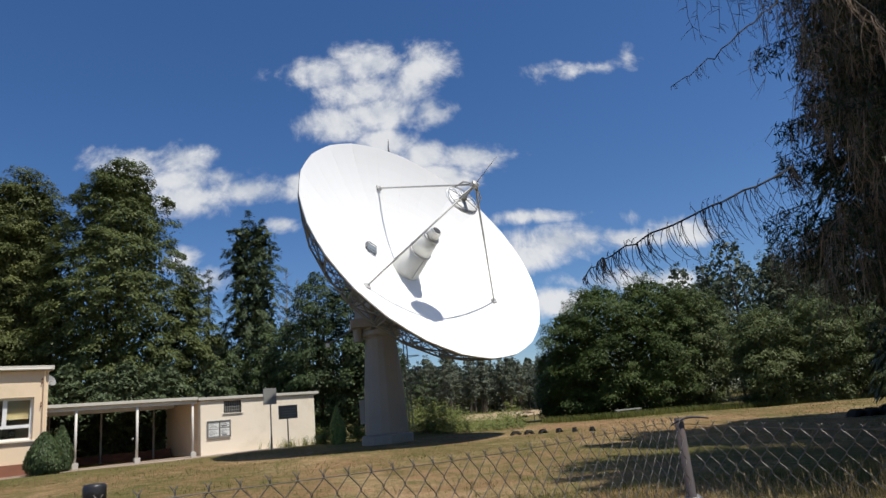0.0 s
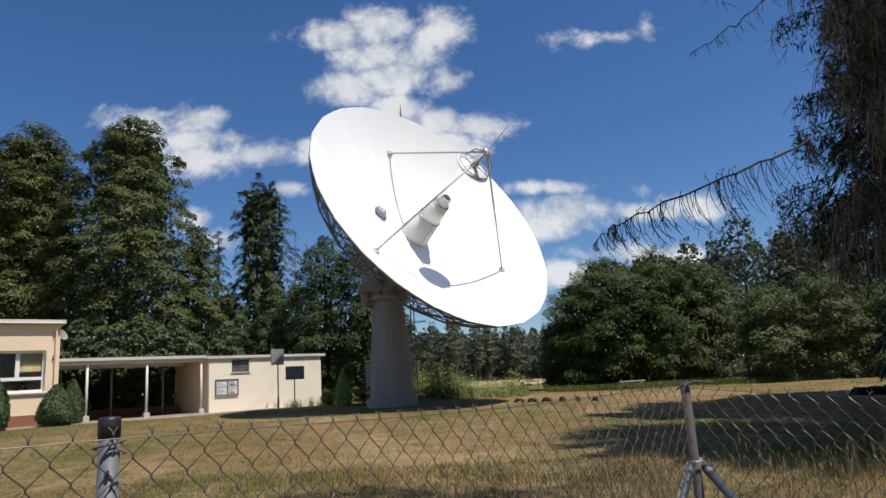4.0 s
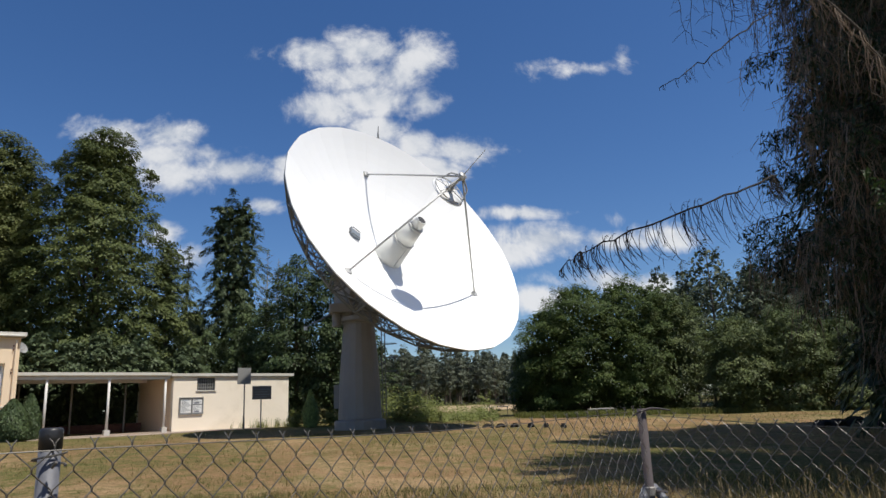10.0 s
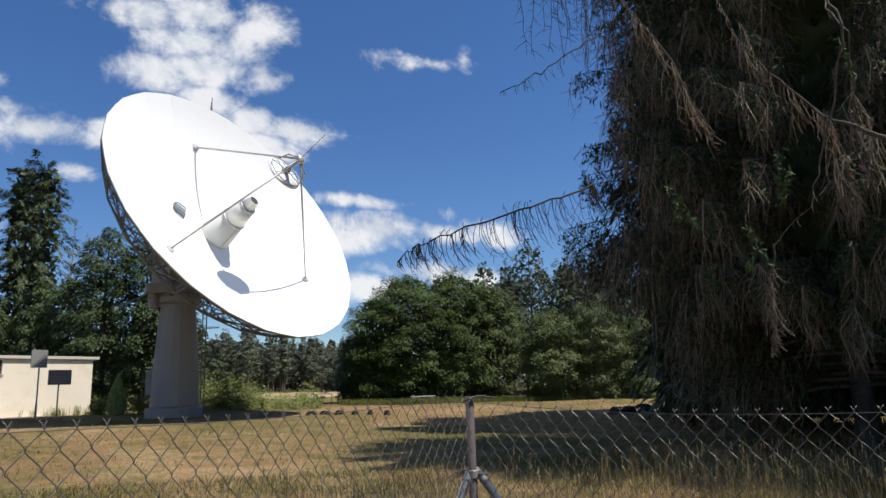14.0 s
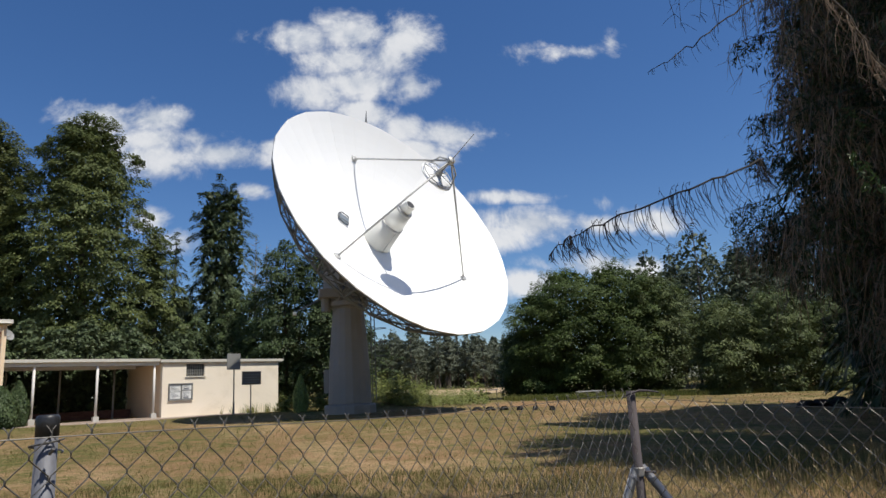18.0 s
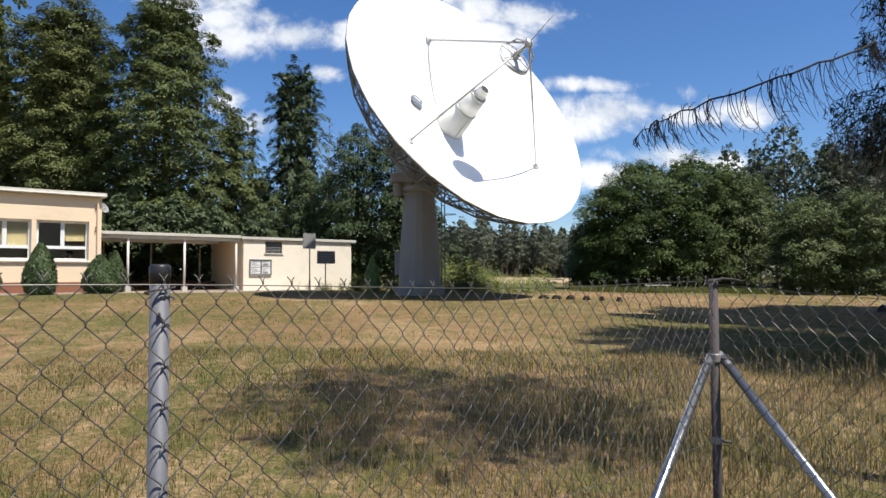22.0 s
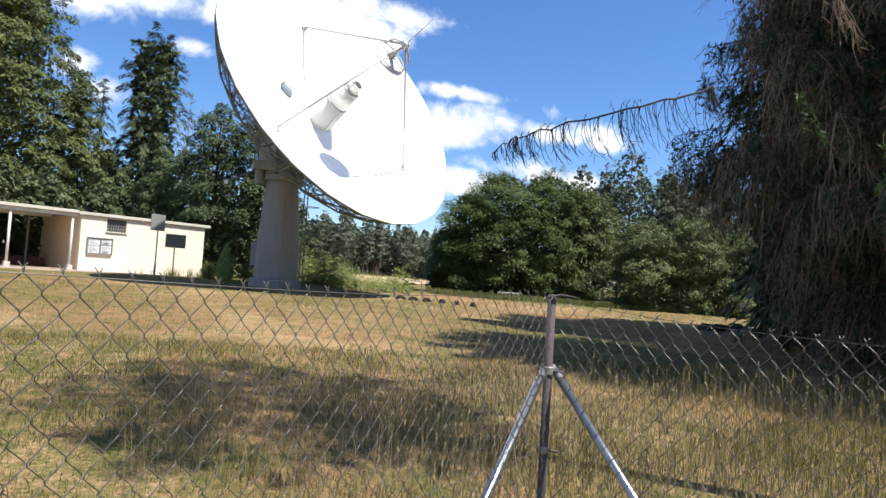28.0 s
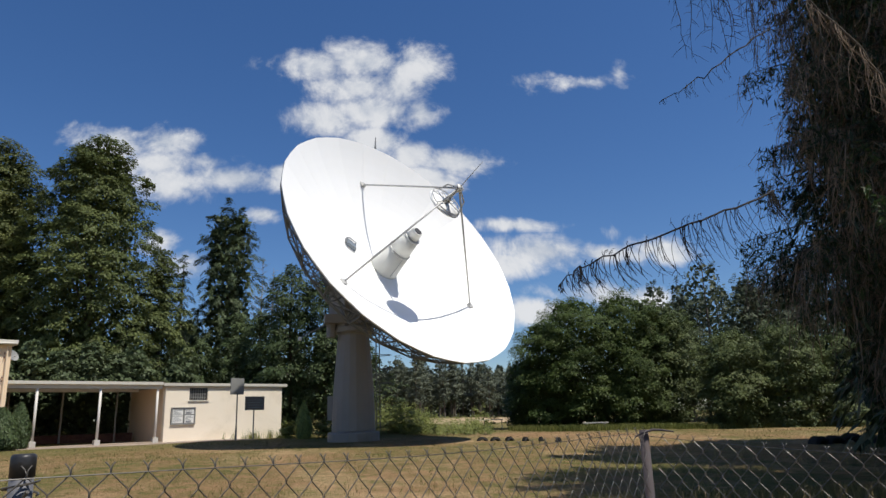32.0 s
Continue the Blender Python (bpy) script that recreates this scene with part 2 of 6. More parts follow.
M = dict(
    dish=mat("white_antenna_paint", (0.85, 0.85, 0.83), (0.88, 0.88, 0.865), 0.8, 0.45, bump=0.03, spread=0.5, vary=0.015),
    horn=mat("off_white_feed_paint", (0.66, 0.66, 0.62), (0.74, 0.74, 0.70), 2.0, 0.5, bump=0.04),
    lattice=mat("grey_lattice_paint", (0.10, 0.11, 0.115), (0.17, 0.18, 0.19), 3.0, 0.55, bump=0.05),
    strut=mat("galvanised_strut", (0.36, 0.36, 0.35), (0.5, 0.5, 0.49), 6.0, 0.5, 0.3, bump=0.04),
    pillar=mat("grey_pillar_paint", (0.215, 0.205, 0.195), (0.285, 0.275, 0.26), 1.0, 0.6, bump=0.06, dirt=(0.15, 0.14, 0.13, 0.35)),
    dark=mat("dark_opening", (0.02, 0.02, 0.022), (0.03, 0.03, 0.032), 5.0, 0.6),
    render=mat("cream_render", (0.84, 0.655, 0.455), (0.89, 0.71, 0.51), 0.9, 0.9, bump=0.25, fine=60, dirt=(0.55, 0.44, 0.30, 0.35)),
    render_shed=mat("pale_cream_render", (0.87, 0.765, 0.615), (0.91, 0.815, 0.675), 0.9, 0.9, bump=0.25, fine=60, dirt=(0.60, 0.52, 0.38, 0.35)),
    plinth=mat("red_brown_plinth", (0.22, 0.09, 0.055), (0.30, 0.13, 0.08), 2.0, 0.85, bump=0.3),
    roof=mat("pale_roof_edge", (0.52, 0.49, 0.43), (0.66, 0.63, 0.56), 1.2, 0.7, bump=0.1, dirt=(0.3, 0.27, 0.23, 0.45)),
    soffit=mat("beige_soffit", (0.46, 0.38, 0.27), (0.54, 0.46, 0.34), 1.2, 0.85, bump=0.1),
    whiteframe=mat("white_window_frame", (0.78, 0.78, 0.77), (0.84, 0.84, 0.83), 5.0, 0.4, bump=0.02),
    blind=mat("straw_roller_blind", (0.46, 0.35, 0.17), (0.54, 0.42, 0.22), 12.0, 0.85, bump=0.1),
    post=mat("pale_canopy_post", (0.62, 0.60, 0.55), (0.72, 0.70, 0.66), 4.0, 0.6, bump=0.05, dirt=(0.4, 0.33, 0.25, 0.3)),
    concrete=mat("pale_concrete", (0.45, 0.43, 0.39), (0.56, 0.54, 0.5), 4.0, 0.9, bump=0.3),
    path=mat("pink_grey_paving", (0.30, 0.23, 0.18), (0.40, 0.32, 0.26), 2.5, 0.9, bump=0.3, vary=0.12),
    brick=mat("dark_red_brick", (0.10, 0.045, 0.03), (0.16, 0.07, 0.05), 6.0, 0.9, bump=0.3, vary=0.25),
    signgrey=mat("grey_sign_back", (0.20, 0.20, 0.19), (0.27, 0.27, 0.26), 3.0, 0.6, bump=0.05),
    notice=mat("dark_notice_board", (0.13, 0.12, 0.105), (0.19, 0.175, 0.155), 6.0, 0.6),
    paper=mat("sun_bleached_paper", (0.70, 0.70, 0.68), (0.80, 0.80, 0.78), 8.0, 0.8, bump=0.02),
    ink=mat("grey_print", (0.16, 0.17, 0.19), (0.26, 0.27, 0.29), 9.0, 0.8),
    steelpole=mat("weathered_steel_pole", (0.20, 0.19, 0.17), (0.30, 0.28, 0.26), 5.0, 0.6, 0.4),
    galv=mat("galvanised_fence_post", (0.10, 0.102, 0.116), (0.155, 0.158, 0.178), 5.0, 0.6, 0.15, bump=0.08, fine=90, dirt=(0.16, 0.155, 0.15, 0.6)),
    brace=mat("bright_galvanised_tube", (0.33, 0.335, 0.34), (0.52, 0.53, 0.54), 6.0, 0.3, 0.92, bump=0.08, fine=110, dirt=(0.2, 0.19, 0.18, 0.5)),
    oldpost=mat("rusty_grey_corner_post", (0.046, 0.038, 0.04), (0.082, 0.068, 0.07), 6.0, 0.85, 0.0, bump=0.15, fine=90, dirt=(0.09, 0.05, 0.035, 0.6)),
    sprig=leaf_mat("fresh_spruce_shoots", (0.035, 0.07, 0.02), (0.07, 0.11, 0.035), 1.0, through=0.2),
    wire=mat("galvanised_fence_wire", (0.07, 0.064, 0.057), (0.16, 0.15, 0.135), 9.0, 0.45, 0.35, bump=0.0, dirt=(0.14, 0.09, 0.06, 0.5)),
    rubber=mat("black_rubber", (0.012, 0.012, 0.012), (0.025, 0.024, 0.023), 4.0, 0.85, bump=0.2),
    cap=mat("black_plastic_cap", (0.015, 0.015, 0.017), (0.03, 0.03, 0.032), 8.0, 0.45),
    bark=mat("dark_bark", (0.06, 0.045, 0.033), (0.13, 0.10, 0.075), 4.0, 0.95, bump=0.7, fine=22),
    # near-black tone holds the shade of branches seen against the sky
    deadbranch=mat("backlit_dead_branch", (0.011, 0.009, 0.008), (0.022, 0.018, 0.016), 3.0, 0.9, bump=0.0),
    deadtwig=mat("grey_brown_dead_twig", (0.13, 0.094, 0.064), (0.27, 0.2, 0.14), 3.0, 0.9, bump=0.0, vary=0.4, island=True),
    # pale flecks painted into the bark for spots where sunlight falls
    sunfleck=mat("sunflecked_bark", (0.034, 0.028, 0.023), (0.12, 0.1, 0.08), 9.0, 0.9, bump=0.5, fine=60),
    farbark=mat("pale_pine_bark", (0.10, 0.08, 0.065), (0.17, 0.14, 0.115), 2.0, 0.9, bump=0.2),
    birch=mat("bare_grey_trunk", (0.22, 0.20, 0.17), (0.34, 0.32, 0.28), 3.0, 0.9),
    lime=leaf_mat("broad_leaves", (0.066, 0.09, 0.03), (0.15, 0.175, 0.055), 0.6, 0.15, through=0.28),
    lime2=leaf_mat("warm_broad_leaves", (0.072, 0.092, 0.03), (0.16, 0.175, 0.055), 0.6, 0.15, through=0.28),
    locust=leaf_mat("fresh_broad_leaves", (0.048, 0.08, 0.02), (0.112, 0.15, 0.04), 0.5, 0.15, through=0.25),
    elder=leaf_mat("pale_broad_leaves", (0.075, 0.104, 0.036), (0.15, 0.18, 0.065), 0.35, 0.15),
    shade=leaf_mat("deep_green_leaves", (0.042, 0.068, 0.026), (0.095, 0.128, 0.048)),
    spruce=leaf_mat("spruce_needles", (0.05, 0.072, 0.034), (0.102, 0.132, 0.06), 0.6, through=0.15),
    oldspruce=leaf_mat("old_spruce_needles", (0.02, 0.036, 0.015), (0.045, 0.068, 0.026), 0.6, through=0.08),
    pine=leaf_mat("pine_needles", (0.045, 0.062, 0.035), (0.095, 0.115, 0.062), 0.5, 0.25, through=0.15),
    # aerial haze is put into this colour: paler and greyer than the nearer pines
    farpine=leaf_mat("hazed_far_pine_needles", (0.10, 0.118, 0.08), (0.155, 0.172, 0.118), 0.25, 0.15, through=0.2),
    thuja=leaf_mat("thuja_scales", (0.042, 0.066, 0.026), (0.082, 0.115, 0.045), 2.0, through=0.12),
    # sunlight put into the colour: the modelled dish shades this thuja
    young_thuja=leaf_mat("sunlit_tone_thuja_scales", (0.12, 0.17, 0.05), (0.2, 0.26, 0.08), 2.0, through=0.2),
    wild=leaf_mat("wild_green_leaves", (0.12, 0.15, 0.035), (0.22, 0.24, 0.07), 0.8, 0.2, through=0.25),
    hatchblue=mat("pale_blue_hatch", (0.17, 0.21, 0.25), (0.26, 0.3, 0.34), 3.0, 0.4, bump=0.03),
    grass=leaf_mat("meadow_grass", (0.08, 0.1, 0.024), (0.21, 0.175, 0.065), 0.55, 0.45, 0.3, 0.7, dry=(0.33, 0.24, 0.125, 0.42, 0.5, 0.72)),
    straw=leaf_mat("dry_grass_stems", (0.24, 0.18, 0.08), (0.42, 0.32, 0.17), 0.5, 0.25, 0.3, 0.7),
    weeds=leaf_mat("tall_green_weeds", (0.10, 0.13, 0.03), (0.26, 0.26, 0.08), 0.6, 0.3, 0.35),
)


def glass_mat():
    m = bpy.data.materials.new("window_glass")
    m.use_nodes = True
    t = Tree(m.node_tree)
    bs = t.add("ShaderNodeBsdfPrincipled", {"Base Color": (0.8, 0.85, 0.85, 1), "Roughness": 0.03, "Transmission Weight": 1.0, "IOR": 1.25})
    t.put(t.add("ShaderNodeOutputMaterial").inputs[0], bs.outputs[0])
    return m


M["glass"] = glass_mat()


def ground_mat():
    m = bpy.data.materials.new("dry_meadow_ground")
    m.use_nodes = True
    t = Tree(m.node_tree)
    pos = t.add("ShaderNodeNewGeometry").outputs["Position"]
    flat = t.add("ShaderNodeMapping", {"Vector": pos, "Scale": (1.0, 0.6, 1.0)}).outputs[0]
    n1, n2, n3 = t.noise(flat, 0.16, 5.0, 0.6, 0.5), t.noise(pos, 1.6, 5.0, 0.65), t.noise(pos, 26.0, 4.0, 0.7)
    n4, grain = t.noise(pos, 7.0, 4.0, 0.7), t.ramp(n3.outputs[0], 0.3, 0.72)
    tan = t.mix(grain, (0.225, 0.148, 0.07, 1), (0.50, 0.35, 0.2, 1))
    rust = t.mix(grain, (0.16, 0.09, 0.042, 1), (0.38, 0.24, 0.13, 1))
    dry = t.mix(t.ramp(t.noise(flat, 0.33, 5.0, 0.65, 0.8).outputs[0], 0.37, 0.54), tan, rust)
    green = t.mix(grain, (0.055, 0.062, 0.016, 1), (0.16, 0.155, 0.05, 1))
    f = t.math("ADD", t.math("MULTIPLY", n1.outputs[0], 0.55), t.math("MULTIPLY", n2.outputs[0], 0.45))
    f = t.ramp(t.math("ADD", f, t.math("MULTIPLY", t.math("SUBTRACT", n4.outputs[0], 0.5), 0.45)), 0.36, 0.605)
    # greener lawn towards the buildings
    lawn = t.add("ShaderNodeVectorMath", {0: pos, 1: (-0.604, 0.797, 0.0)})
    lawn.operation = "DOT_PRODUCT"
    near = t.ramp(t.math("ADD", lawn.outputs["Value"], t.math("MULTIPLY", n2.outputs[0], 2.0)), 23.5, 28.5)
    f = t.math("MULTIPLY", f, t.math("SUBTRACT", 1.0, t.math("MULTIPLY", near, 0.65)))
    colour = t.mix(f, green, dry)
    bs = t.add("ShaderNodeBsdfPrincipled", {"Base Color": colour, "Roughness": 0.95, "Specular IOR Level": 0.1})
    b = t.add("ShaderNodeBump", {"Height": t.math("ADD", n3.outputs[0], n2.outputs[0]), "Strength": 0.7, "Distance": 0.06})
    t.put(bs.inputs["Normal"], b.outputs[0])
    t.put(t.add("ShaderNodeOutputMaterial").inputs[0], bs.outputs[0])
    return m


M["ground"] = ground_mat()
M["sand"] = mat("pale_sandy_field", (0.34, 0.24, 0.13), (0.46, 0.34, 0.20), 0.4, 0.95, bump=0.3, fine=9.0)


# ---- mesh helpers ----
def part(name, bm, material, parent=None, label="", smooth=False):
    """One mesh object out of a bmesh, under a thing or a part."""
    me = bpy.data.meshes.new(name)
    bm.to_mesh(me)
    bm.free()
    return put_mesh(name, me, material, parent, label, smooth)


def put_mesh(name, me, material, parent=None, label="", smooth=False):
    if material and not me.materials:
        me.materials.append(material)
    if smooth:
        me.polygons.foreach_set("use_smooth", [True] * len(me.polygons))
    ob = new(name, me)
    ob.parent = parent
    return tagged(ob, label)


def thing(name, label, category, m=None, group="", kind=""):
    ob = new(name)
    ob.empty_display_size = 0.2
    if m is not None:
        ob.matrix_world = m
    return tagged(ob, label, category, group, kind)


def box(bm, x0, x1, y0, y1, z0, z1, bevel=0.0):
    r = bmesh.ops.create_cube(bm, size=1.0, matrix=Matrix.Translation(((x0 + x1) / 2, (y0 + y1) / 2, (z0 + z1) / 2)) @ Matrix.Diagonal((x1 - x0, y1 - y0, z1 - z0, 1)))
    if bevel:
        edges = list({e for v in r["verts"] for e in v.link_edges})
        bmesh.ops.bevel(bm, geom=edges, offset=bevel, segments=2, affect="EDGES", profile=0.7)
    return bm


def boxed(*a):
    return box(bmesh.new(), *a)


def tube(bm, points, radii, n=8, caps=True):
    """A tube along points; radii: one for all or one each."""
    pts = [Vector(p) for p in points]
    if isinstance(radii, (int, float)):
        radii = [radii] * len(pts)
    rings, side = [], None
    for i, p in enumerate(pts):
        d = (pts[min(i + 1, len(pts) - 1)] - pts[max(i - 1, 0)]).normalized()
        if side is None:
            side = d.orthogonal().normalized()
        side = (side - d * side.dot(d)).normalized()
        other = d.cross(side)
        rings.append([bm.verts.new(p + (side * math.cos(k * math.tau / n) + other * math.sin(k * math.tau / n)) * radii[i]) for k in range(n)])
    for a, b in zip(rings, rings[1:]):
        for k in range(n):
            bm.faces.new((a[k], a[(k + 1) % n], b[(k + 1) % n], b[k]))
    if caps:
        bm.faces.new(rings[0][::-1])
        bm.faces.new(rings[-1])
    return bm


def tubed(points, radii, n=8):
    return tube(bmesh.new(), points, radii, n)


def lathe(profile, n=48, caps=True):
    """A body turned round z, from (radius, height) pairs."""
    bm = bmesh.new()
    rings = [[bm.verts.new((r * math.cos(k * math.tau / n), r * math.sin(k * math.tau / n), z)) for k in range(n)] for r, z in profile]
    for a, b in zip(rings, rings[1:]):
        for k in range(n):
            bm.faces.new((a[k], a[(k + 1) % n], b[(k + 1) % n], b[k]))
    if caps:
        bm.faces.new(rings[0][::-1])
        bm.faces.new(rings[-1])
    return bm


def mesh_np(name, verts, faces):
    """A mesh from arrays: verts (n, 3), faces (m, 3 or 4)."""
    me = bpy.data.meshes.new(name)
    k = faces.shape[1]
    me.vertices.add(len(verts))
    me.vertices.foreach_set("co", np.asarray(verts, np.float32).ravel())
    me.loops.add(faces.size)
    me.loops.foreach_set("vertex_index", faces.astype(np.int32).ravel())
    me.polygons.add(len(faces))
    me.polygons.foreach_set("loop_start", np.arange(0, faces.size, k, dtype=np.int32))
    me.polygons.foreach_set("loop_total", np.full(len(faces), k, np.int32))
    me.update(calc_edges=True)
    return me


def gz(x, y):
    """Height of the rising meadow."""
    y = np.asarray(y, float)
    x = np.clip(np.asarray(x, float), -25, 30)
    near = np.clip(y - 2, 0, None)
    rise = 1.15 * (1 - np.exp(-near / 22)) - 0.02 * x * np.clip(near / 18, 0, 1)
    bank = 0.75 * np.exp(-((x - 0.7) / 1.5) ** 2 - ((y - 37.5) / 2.6) ** 2)      # grassy bank beyond the pillar
    return rise + bank + 0.02 * np.clip(y - 50, 0, 45) + 0.03 * np.sin(x * 0.7) * np.sin(y * 0.45) * np.clip(near / 6, 0, 1)


def gh(x, y):
    return float(gz(x, y))


# ---- ground ----
def build_ground():
    xs = np.unique(np.concatenate([np.linspace(-1500, -60, 10), np.linspace(-60, -12, 25), np.linspace(-12, 14, 79), np.linspace(14, 60, 24), np.linspace(60, 1500, 10)]))
    ys = np.unique(np.concatenate([np.linspace(-600, -20, 8), np.linspace(-20, 0, 8), np.linspace(0, 20, 51), np.linspace(20, 100, 60), np.linspace(100, 3000, 14)]))
    X, Y = np.meshgrid(xs, ys)
    Z = gz(X, Y)
    V = np.stack([X.ravel(), Y.ravel(), Z.ravel()], 1)
    nx = len(xs)
    i = (np.arange(len(ys) - 1)[:, None] * nx + np.arange(nx - 1)[None]).ravel()
    F = np.stack([i, i + 1, i + nx + 1, i + nx], 1)
    ob = put_mesh("ground", mesh_np("ground", V, F), M["ground"], smooth=True)
    tagged(ob, "dry rising meadow of straw and green patches", "ground", kind="structure")


build_ground()


def build_sand():
    """A strip of bare sandy field before the far wood."""
    xs, ys = np.linspace(3.4, 26, 40), np.linspace(60, 84, 24)
    X, Y = np.meshgrid(xs, ys)
    Y = Y + 1.5 * np.sin(X * 0.6) + 0.8 * np.sin(X * 1.7 + 1)
    Z = gz(X, Y) + 0.04
    i = (np.arange(23)[:, None] * 40 + np.arange(39)[None]).ravel()
    ob = put_mesh("sandy_ground", mesh_np("sandy_ground", np.stack([X.ravel(), Y.ravel(), Z.ravel()], 1), np.stack([i, i + 1, i + 41, i + 40], 1)), M["sand"], smooth=True)
    tagged(ob, "pale bare sandy strip before the far wood", "ground", kind="structure")


build_sand()

# ---- antenna ----
AXIS_AZ, AXIS_EL, VERTEX = radians(41.6), radians(28.4), Vector((0.44, 28.47, 8.09))
RIM, FOCUS = 6.03, 5.1
PILLAR = (-0.9, 29.7)


def bowl(r):
    return r * r / (4 * FOCUS)


def petal(r0, r1, turn, n=7):
    """One sheet of the reflector, straight along the rim."""
    bm = bmesh.new()
    rows = []
    for i in range(n + 1):
        r = r0 + (r1 - r0) * i / n
        row = []
        for k in (-1, 0, 1):
            a = turn / 2 * k * 0.9985
            q = r if k else r * math.cos(turn / 2) * 1.004
            row.append((q * math.cos(a), q * math.sin(a), bowl(r)))
        rows.append(row)
    front = [[bm.verts.new(p) for p in row] for row in rows]
    back = [[bm.verts.new((p[0], p[1], p[2] - 0.045)) for p in row] for row in rows]
    for i in range(n):
        for k in range(2):
            bm.faces.new((front[i][k], front[i + 1][k], front[i + 1][k + 1], front[i][k + 1]))
            bm.faces.new((back[i][k + 1], back[i + 1][k + 1], back[i + 1][k], back[i][k]))
        bm.faces.new((front[i][0], back[i][0], back[i + 1][0], front[i + 1][0]))
        bm.faces.new((front[i + 1][2], back[i + 1][2], back[i][2], front[i][2]))
    for k in range(2):
        bm.faces.new((front[n][k], back[n][k], back[n][k + 1], front[n][k + 1]))
    return bm


def build_antenna():
    base_z = gh(*PILLAR)
    root = thing("satellite_dish_antenna", "huge white parabolic dish antenna tilted on a grey pillar", "antenna",
                 Matrix.Translation((PILLAR[0], PILLAR[1], base_z)))
    n = Vector((math.cos(AXIS_EL) * math.sin(AXIS_AZ), -math.cos(AXIS_EL) * math.cos(AXIS_AZ), math.sin(AXIS_EL)))
    e1 = Vector((0, 0, 1)).cross(n).normalized()
    e2 = n.cross(e1)
    m = Matrix(((e1.x, e2.x, n.x, 0), (e1.y, e2.y, n.y, 0), (e1.z, e2.z, n.z, 0), (0, 0, 0, 1)))
    m = Matrix.Translation(VERTEX - Vector((PILLAR[0], PILLAR[1], base_z))) @ m

    def at_dish(ob):
        ob.matrix_local = m
        return ob

    # the bowl of petals
    dish = at_dish(part("reflector", lathe([(0.75, -0.02), (0.8, -0.35), (0.5, -0.4)], 32), M["lattice"], root, "white petal panels of the bowl"))
    count = 24
    inner, outer = None, None
    for k in range(count):
        a = (k + 0.5) * math.tau / count
        for r0, r1 in ((0.3, 3.1), (3.104, RIM)):
            known = inner if r0 < 1 else outer
            if known is None:
                ob = part("panel", petal(r0, r1, math.tau / count), M["dish"], dish, smooth=False)
                if r0 < 1:
                    inner = ob.data
                else:
                    outer = ob.data
            else:
                ob = put_mesh("panel", known, M["dish"], dish)
            ob.matrix_local = pose(0, 0, 0, 0, 0, math.degrees(a))
    # rim and hoops behind
    for r, drop, thick, nm in ((RIM - 0.04, 0.09, 0.035, "rim_hoop"), (5.25, 0.78, 0.035, "back_hoop"), (4.2, 1.15, 0.035, "back_hoop"), (2.8, 1.3, 0.04, "back_hoop")):
        pts = [(r * math.cos(a * math.tau / count), r * math.sin(a * math.tau / count), bowl(r) - drop) for a in range(count + 1)]
        at_dish(part(nm, tubed(pts, thick, 6), M["lattice"], root))
    # radial ribs as lattice girders
    rib = None
    for k in range(count):
        a = math.degrees(k * math.tau / count)
        if rib is None:
            bm = bmesh.new()
            top = [(r, 0, bowl(r) - 0.09) for r in (0.8, 1.8, 2.8, 3.5, 4.2, 4.7, 5.25, 5.94)]
            low = [(0.8, 0, -0.9), (1.8, 0, -0.85), (2.8, 0, bowl(2.8) - 1.3), (3.5, 0, bowl(3.5) - 1.28), (4.2, 0, bowl(4.2) - 1.15), (4.7, 0, bowl(4.7) - 1.0), (5.25, 0, bowl(5.25) - 0.78), (5.94, 0, bowl(5.94) - 0.14)]
            tube(bm, top, 0.028, 5)
            tube(bm, low, 0.034, 5)
            for i in range(len(top) - 1):
                tube(bm, [top[i], low[i]], 0.02, 4, False)
                tube(bm, [low[i], top[i + 1]] if i % 2 == 0 else [top[i], low[i + 1]], 0.02, 4, False)
            ob = part("rib", bm, M["lattice"], root)
            rib = ob.data
        else:
            ob = put_mesh("rib", rib, M["lattice"], root)
        ob.matrix_local = m @ pose(0, 0, 0, 0, 0, a)
    w = math.tau / count
    for (ra, da), (rb, db) in (((5.25, 0.78), (5.94, 0.12)), ((5.25, 0.78), (4.2, 1.15)), ((4.2, 1.15), (2.8, 1.3))):
        for flip in (False, True):
            (pa, qa), (pb, qb) = ((rb, db), (ra, da)) if flip else ((ra, da), (rb, db))
            known = None
            for k in range(count):
                if known is None:
                    ob = part("cross_brace", tubed([(pa, 0, bowl(pa) - qa), (pb * math.cos(w), pb * math.sin(w), bowl(pb) - qb)], 0.02, 4), M["lattice"], root)
                    known = ob.data
                else:
                    ob = put_mesh("cross_brace", known, M["lattice"], root)
                ob.matrix_local = m @ pose(0, 0, 0, 0, 0, math.degrees(k * w))
    # feed cone
    horn = at_dish(part("feed_cone", lathe([(0.70, 0.0), (0.66, 0.14), (0.51, 1.15)], 40), M["horn"], root, "off-white stepped feed cone", True))
    for nm, prof, mt in (("collar", [(0.525, 1.14), (0.53, 1.2), (0.48, 1.21)], "strut"), ("upper_cone", [(0.485, 1.19), (0.36, 2.0)], "horn"),
                         ("neck_ring", [(0.37, 1.99), (0.375, 2.05), (0.31, 2.07)], "strut"), ("throat", [(0.28, 2.05), (0.235, 2.34), (0.245, 2.36), (0.245, 2.42), (0.19, 2.425)], "horn"),
                         ("aperture", [(0.185, 2.38), (0.185, 2.43)], "dark")):
        part(nm, lathe(prof, 40), M[mt], horn, smooth=nm != "aperture")
